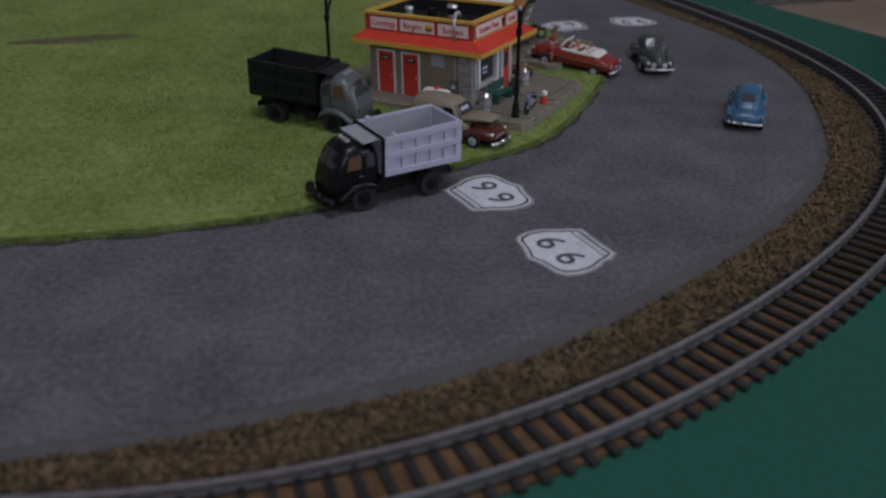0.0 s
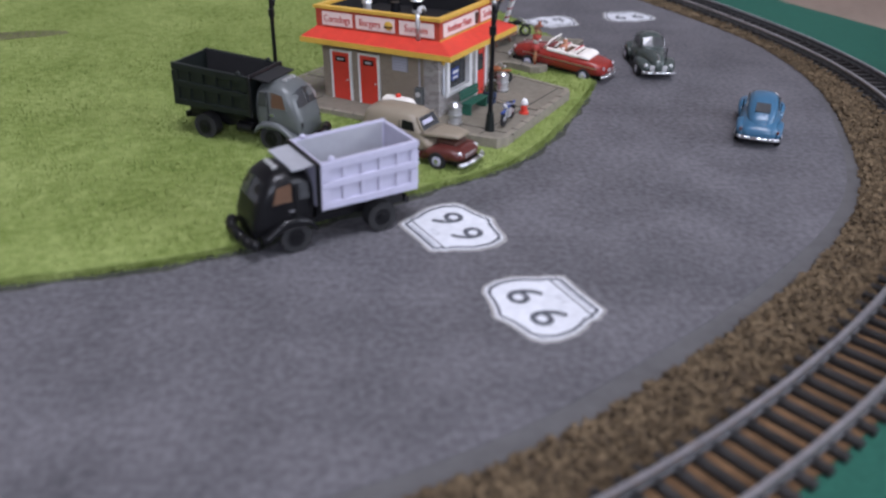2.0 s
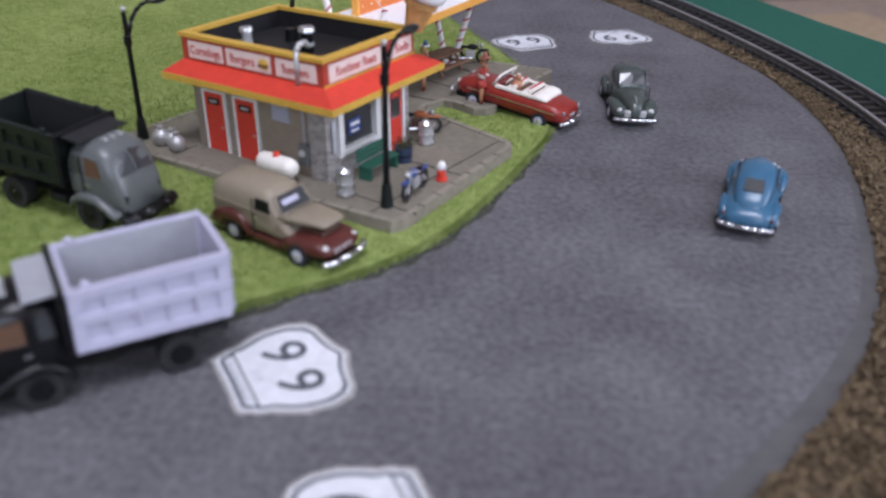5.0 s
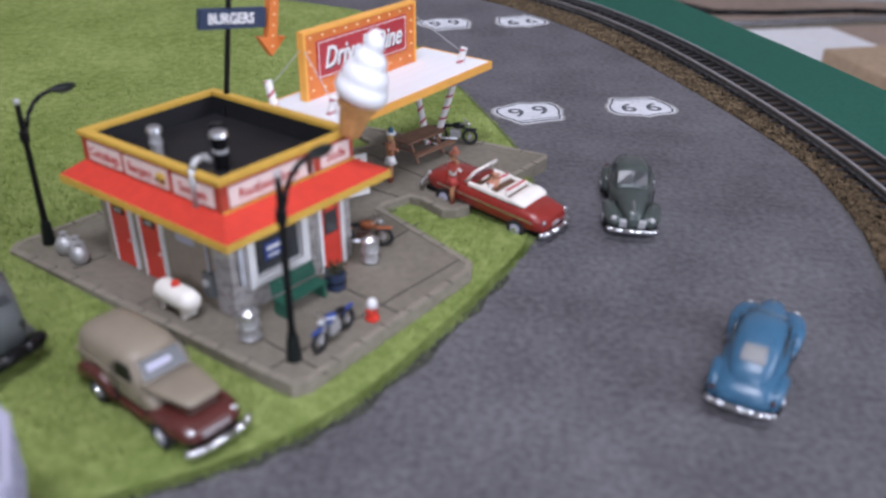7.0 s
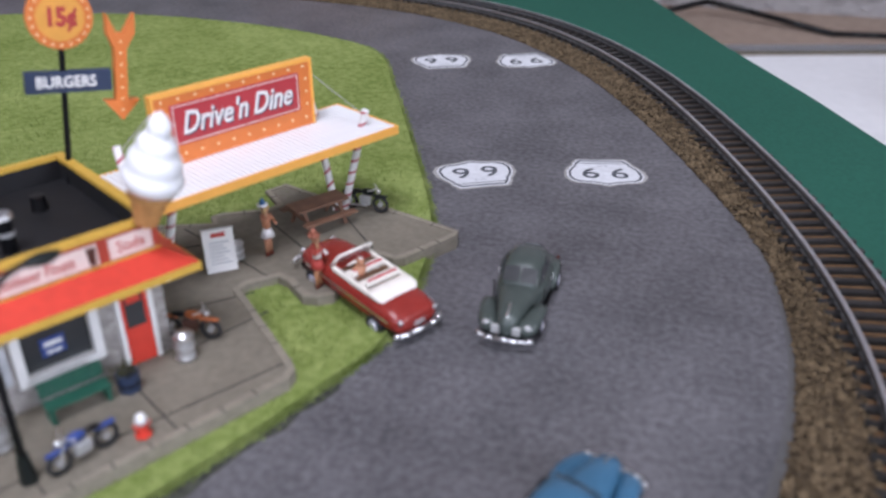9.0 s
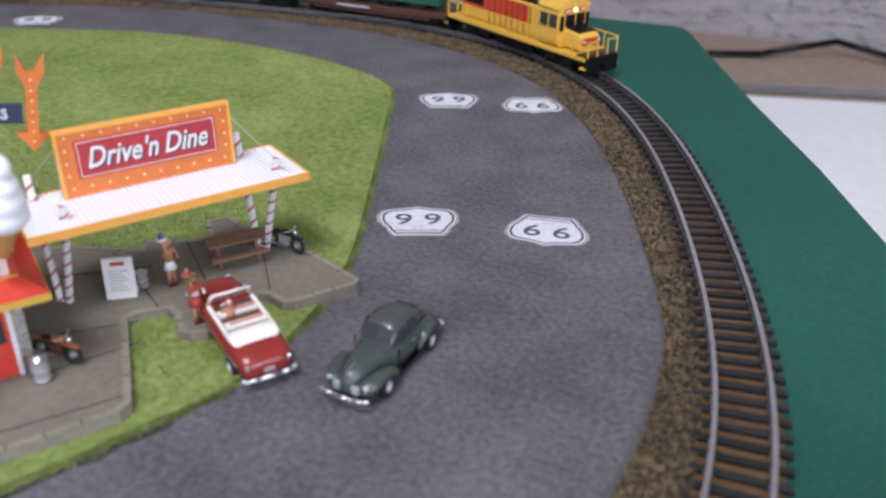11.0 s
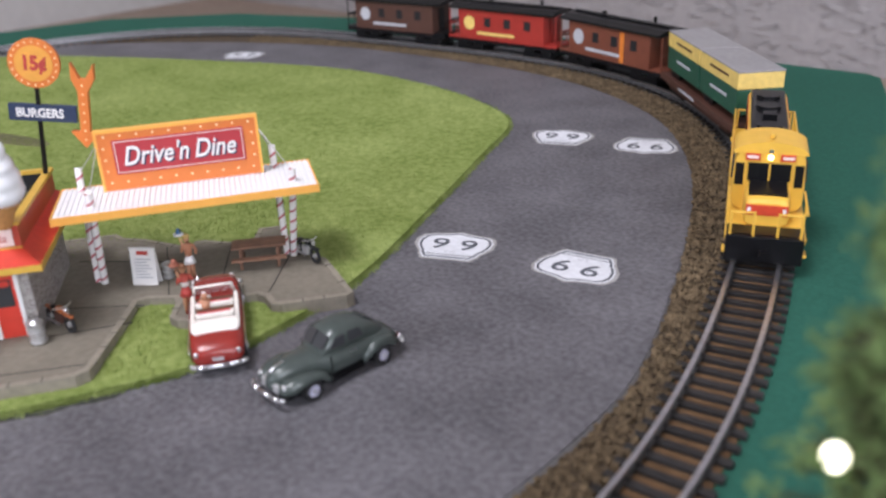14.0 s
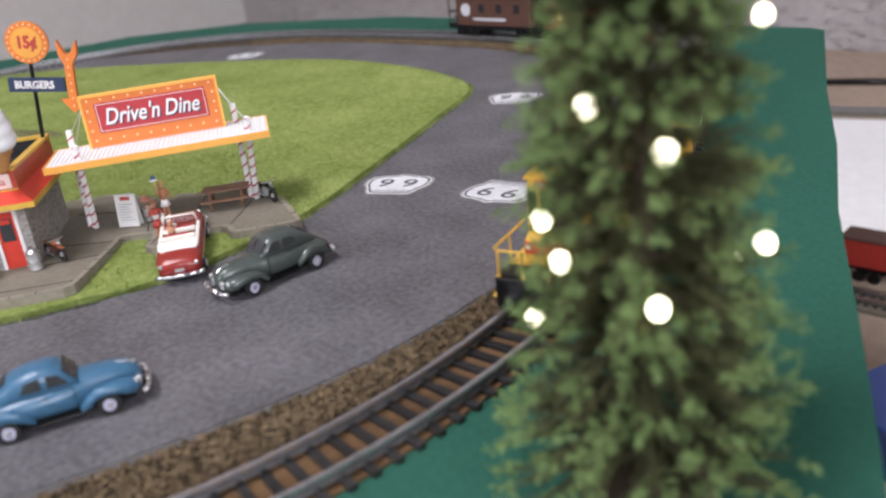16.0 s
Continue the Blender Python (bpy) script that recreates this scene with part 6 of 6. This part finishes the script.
    for x, s in ((L, 1), (-L, -1)):
        part("pilot", bx(B(), x - 1.5, x + 1.5, -14.5, 14.5, 5.0, 16.0, 0.5), BLACK, t, "black pilot")
        for y in (-13, -4.5, 4.5, 13):
            part("handrail_post", cyl(B(), (x + s * 0.5, y, 14), (x + s * 0.5, y, 26), 0.5, seg=8), LOCO_YELLOW, t)
        for y in (-8.8, 8.8):
            part("handrail", cyl(B(), (x + s * 0.5, y - 4.3, 25.6), (x + s * 0.5, y + 4.3, 25.6), 0.45, seg=8), LOCO_YELLOW, t)
            part("step", bx(B(), x - 4, x + 1, y * 1.55 - 2, y * 1.55 + 2, 8.5, 9.5), LOCO_YELLOW, t)
        coupler(t, x + s * 1.5)
    for s in (-1, 1):
        part("handrail", tube(B(), [(-L, s * 14.4, 26), (22, s * 14.4, 26)], 0.45, 8), LOCO_YELLOW, t)
        for k in range(9):
            part("handrail_post", cyl(B(), (-L + k * 11, s * 14.4, 15), (-L + k * 11, s * 14.4, 26), 0.4, seg=6), LOCO_YELLOW, t)
        part("handrail", tube(B(), [(45, s * 14.4, 26), (L, s * 14.4, 26)], 0.45, 8), LOCO_YELLOW, t)
        part("handrail_post", cyl(B(), (58, s * 14.4, 15), (58, s * 14.4, 26), 0.4, seg=6), LOCO_YELLOW, t)
    bogie(t, 42)
    bogie(t, -42)
    return t


def flat_car():
    t = new("flat_car")
    tagged(t, "brown flat car loaded with green and yellow trailers", "railway wagon")
    part("deck", bx(B(), -64, 64, -14.5, 14.5, 11.5, 15.5, 0.4), FREIGHT_BROWN, t, "brown flat deck")
    part("side_sill", bx(B(), -50, 50, -13, 13, 8.5, 11.5, 0.4), FREIGHT_BROWN, t)
    part("lettering_bar", bx(B(), -28, 0, -14.75, -14.5, 12.6, 14.0), FAINT_INK, t)
    part("lettering_bar", bx(B(), 0, 28, 14.5, 14.75, 12.6, 14.0), FAINT_INK, t)
    for k, x in enumerate((-29, 29)):
        tr = part("trailer", bx(B(), x - 28, x + 28, -12.5, 12.5, 20, 34, 0.6), TRAILER_GREEN, t, "green freight trailer")
        part("upper_body", bx(B(), x - 28.2, x + 28.2, -12.7, 12.7, 34, 43.0, 0.6), TRAILER_YELLOW, tr, "yellow upper body")
        part("trailer_roof", bx(B(), x - 28.4, x + 28.4, -12.9, 12.9, 43.0, 43.9, 0.3), TRAILER_TOP, tr, "pale grey trailer roof")
        for s in (-1, 1):
            part("lettering_bar", bx(B(), x - 12, x + 15, s * 12.8 - 0.12, s * 12.8 + 0.12, 38.4, 39.6), FREIGHT_BROWN, tr)
            part("lettering_bar", bx(B(), x - 10, x + 14, s * 12.6 - 0.15, s * 12.6 + 0.15, 27, 28.6), FAINT_INK, tr)
        for wx in (x - 20, x - 12):
            part("trailer_wheel", cyl(B(), (wx, -11, 19.4), (wx, 11, 19.4), 4.0, seg=16), BLACK, tr)
        part("landing_leg", bx(B(), x + 14, x + 16, -7, 7, 15.4, 20), BLACK, tr)
    coupler(t, 64)
    coupler(t, -64)
    bogie(t, 44)
    bogie(t, -44)
    return t


def caboose(paint, ends, label, emblem):
    t = new("caboose")
    tagged(t, label, "railway wagon", "cabooses")
    part("floor_frame", bx(B(), -52, 52, -13, 13, 11, 14, 0.4), BLACK, t)
    body = part("body", bx(B(), -41, 41, -13.5, 13.5, 14, 38, 0.6), paint, t, "painted wagon body")
    rf = [[(x, y, z) for y, z in ((-15, 37.4), (-15, 38.8), (-8, 41.0), (0, 41.8), (8, 41.0), (15, 38.8), (15, 37.4), (0, 38.2))] for x in (-50, 50)]
    part("roof", loft(B(), rf), BLACK, body, "dark curved roof")
    part("roof_walk", bx(B(), -48, 48, -2.6, 2.6, 41.9, 42.7), BLACK, body)
    part("roof_vent", cyl(B(), (-18, 0, 41), (-18, 0, 45), 1.6), BLACK, body)
    part("chimney", cyl(B(), (28, 4, 40), (28, 4, 46), 1.2), BLACK, body)
    for s in (-1, 1):
        for x in (-12, 7, 26):
            part("window", bx(B(), x - 3, x + 3, s * 13.6 - 0.15, s * 13.6 + 0.15, 25, 32), BLACK_MATT, body)
        part("emblem", cyl(B(), (-30, s * 13.4, 27), (-30, s * 13.8, 27), 5.4, seg=24), emblem, body)
        part("lettering_bar", bx(B(), -22, 14, s * 13.65 - 0.15, s * 13.65 + 0.15, 18.4, 20.6), FAINT_INK if emblem != TRAILER_YELLOW else TRAILER_YELLOW, body)
    for x, s in ((46.5, 1), (-46.5, -1)):
        part("end_platform", bx(B(), x - 5.5, x + 5.5, -13, 13, 14, 15.2), ends, t)
        for y in (-12, -4, 4, 12):
            part("end_post", cyl(B(), (x + s * 4.5, y, 15), (x + s * 4.5, y, 37 if abs(y) > 5 else 26), 0.55, seg=6), ends, t)
        part("end_rail", bx(B(), x + s * 4.5 - 0.5, x + s * 4.5 + 0.5, -12, 12, 24, 25.4), ends, t)
        part("end_door", bx(B(), s * 41.2 - 0.2, s * 41.2 + 0.2, -4, 4, 15, 34), ends, body)
    coupler(t, 52)
    coupler(t, -52)
    bogie(t, 33)
    bogie(t, -33)
    return t


STRIPED = caboose(FREIGHT_ORANGE, FREIGHT_ORANGE, "orange-brown caboose with a yellow upright stripe", FAINT_INK)
for side in (-1, 1):
    part("upright_stripe", bx(B(), 13, 17, side * 13.75 - 0.12, side * 13.75 + 0.12, 15, 36), CABOOSE_ORANGE, [c for c in STRIPED.children if c.name.startswith("body")][0], "orange-yellow upright stripe")
TRAIN = [(locomotive(), 0.0715, 0.042), (flat_car(), 0.2105, 0.044), (STRIPED, 0.332, 0.033),
         (caboose(CABOOSE_RED, CABOOSE_RED, "bright red caboose with yellow emblem", TRAILER_YELLOW), 0.442, 0.033),
         (caboose(FREIGHT_BROWN, BLACK, "dark brown caboose with pale lettering", FAINT_INK), 0.552, 0.033)]

# ---- the little lit fir tree in front of the track ----
def fir_tree(x, y, h):
    t = thing("christmas_tree", x, y, -0.0012, 0, "small bottlebrush christmas tree with warm lit bulbs", "tree")
    part("trunk", cyl(B(), (0, 0, 0), (0, 0, h), 3.4, 0.6, 10), BARK, t, "wire trunk")
    part("base", cyl(B(), (0, 0, 0), (0, 0, 4), 16, 13, 24), BARK, t)
    r3 = random.Random(21)
    vn, fn, vt, ft = [], [], [], []

    def blade(vs, fs, a, d, l, w):
        side = d.cross(Vector((r3.gauss(0, 1), r3.gauss(0, 1), r3.gauss(0, 1)))).normalized() * w
        i = len(vs)
        mid = a + d * l * 0.55
        vs += [a - side * 0.5, a + side * 0.5, mid + side, a + d * l, mid - side]
        fs += [(i, i + 1, i + 2, i + 3, i + 4)]

    for k in range(1150):
        f = r3.random() ** 0.9
        z = 8 + f * (h - 10)
        rad = (38.0 * (1 - (z - 14) / (h + 40))) * r3.uniform(0.66, 1.06)
        if f > 0.9:
            rad *= (1 - f) / 0.1 * 0.9 + 0.1
        w = r3.uniform(0, math.tau)
        out = Vector((math.cos(w), math.sin(w), r3.uniform(-0.34, 0.10))).normalized()
        a0 = Vector((0, 0, z))
        tip = a0 + out * rad
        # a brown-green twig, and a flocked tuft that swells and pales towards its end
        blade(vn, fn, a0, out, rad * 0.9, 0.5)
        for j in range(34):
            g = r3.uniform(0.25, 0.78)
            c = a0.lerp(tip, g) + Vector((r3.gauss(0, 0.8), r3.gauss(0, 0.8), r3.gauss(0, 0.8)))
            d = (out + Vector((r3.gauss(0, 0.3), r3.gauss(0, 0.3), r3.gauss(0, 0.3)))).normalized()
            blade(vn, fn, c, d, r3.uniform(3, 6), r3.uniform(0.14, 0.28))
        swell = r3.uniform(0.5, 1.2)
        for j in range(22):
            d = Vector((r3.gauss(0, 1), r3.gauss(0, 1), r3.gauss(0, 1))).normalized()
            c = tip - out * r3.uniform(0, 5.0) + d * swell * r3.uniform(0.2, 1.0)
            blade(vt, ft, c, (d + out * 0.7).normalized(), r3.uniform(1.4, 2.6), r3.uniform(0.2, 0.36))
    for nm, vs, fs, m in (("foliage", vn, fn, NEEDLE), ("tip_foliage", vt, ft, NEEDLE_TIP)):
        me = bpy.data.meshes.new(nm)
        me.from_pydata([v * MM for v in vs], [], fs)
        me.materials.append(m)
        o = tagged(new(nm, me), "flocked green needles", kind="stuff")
        o.parent = t
    lights = [(-4.0, -11.5, 98.0), (13.6, -11.9, 91.6), (-17.0, -11.9, 71.9), (-8.4, -16.8, 66.2), (15.6, -17.7, 62.8), (-24.2, -8.8, 44.5), (21.4, 11.7, 66.3), (8.7, 32.5, 107.3), (-2, -16, 137), (8, -6, 150),
              (-10, 27, 78), (4, 31, 50)]
    for x0, y0, z0 in lights:
        part("light_bulb", ball(B(), (x0, y0, z0), 2.0, 2.0, 2.2, 14, 10), BULB, t, "glowing warm white bulb", smooth=True)
    wire = [(x0 * 0.85, y0 * 0.85, z0 - 1) for x0, y0, z0 in sorted(lights, key=lambda q: q[2])]
    part("light_wire", tube(B(), wire, 0.4, 6), BARK, t)


fir_tree(0.388, 0.596, 195)

# a dark painted patch and a flat sign on the far lawn
bm = B()
r4 = random.Random(5)
prism(bm, smooth_loop([(40 * math.cos(a) * r4.uniform(0.85, 1.1), 8 * math.sin(a) * r4.uniform(0.85, 1.1)) for a in [k * math.tau / 12 for k in range(12)]], 3), 2.2, 2.45)
solid("dirt_patch", bm, mat("dark_scatter", (0.11, 0.105, 0.045), 0.95, 0, 0.4, 400, 0.6), "long dark worn patch in the lawn", "dirt patch", pose(-0.165, 0.645, 0, 0, 0, 17), kind="structure")


# ---- what moves: the train runs round the oval ----
def arc_of(deg):
    k = deg * 4
    i = int(math.floor(k))
    return ARC[i] + (ARC[i + 1] - ARC[i]) * (k - i)


def motions():
    s0, s1 = arc_of(61.1), arc_of(4.5)
    speed = (s1 - s0) / 6.0
    for ob, back, half in TRAIN:
        rows = []
        for k in range(65):
            t = k * 0.25
            s = s0 + speed * (t - 10.0) + back
            a, b = at_arc(s - half)[0], at_arc(s + half)[0]
            m = (a + b) / 2
            d = a - b
            rows.append((t, pose(m.x, m.y, 0.0, 0, 0, math.degrees(math.atan2(d.y, d.x)))))
        walk(ob, rows)


motions()
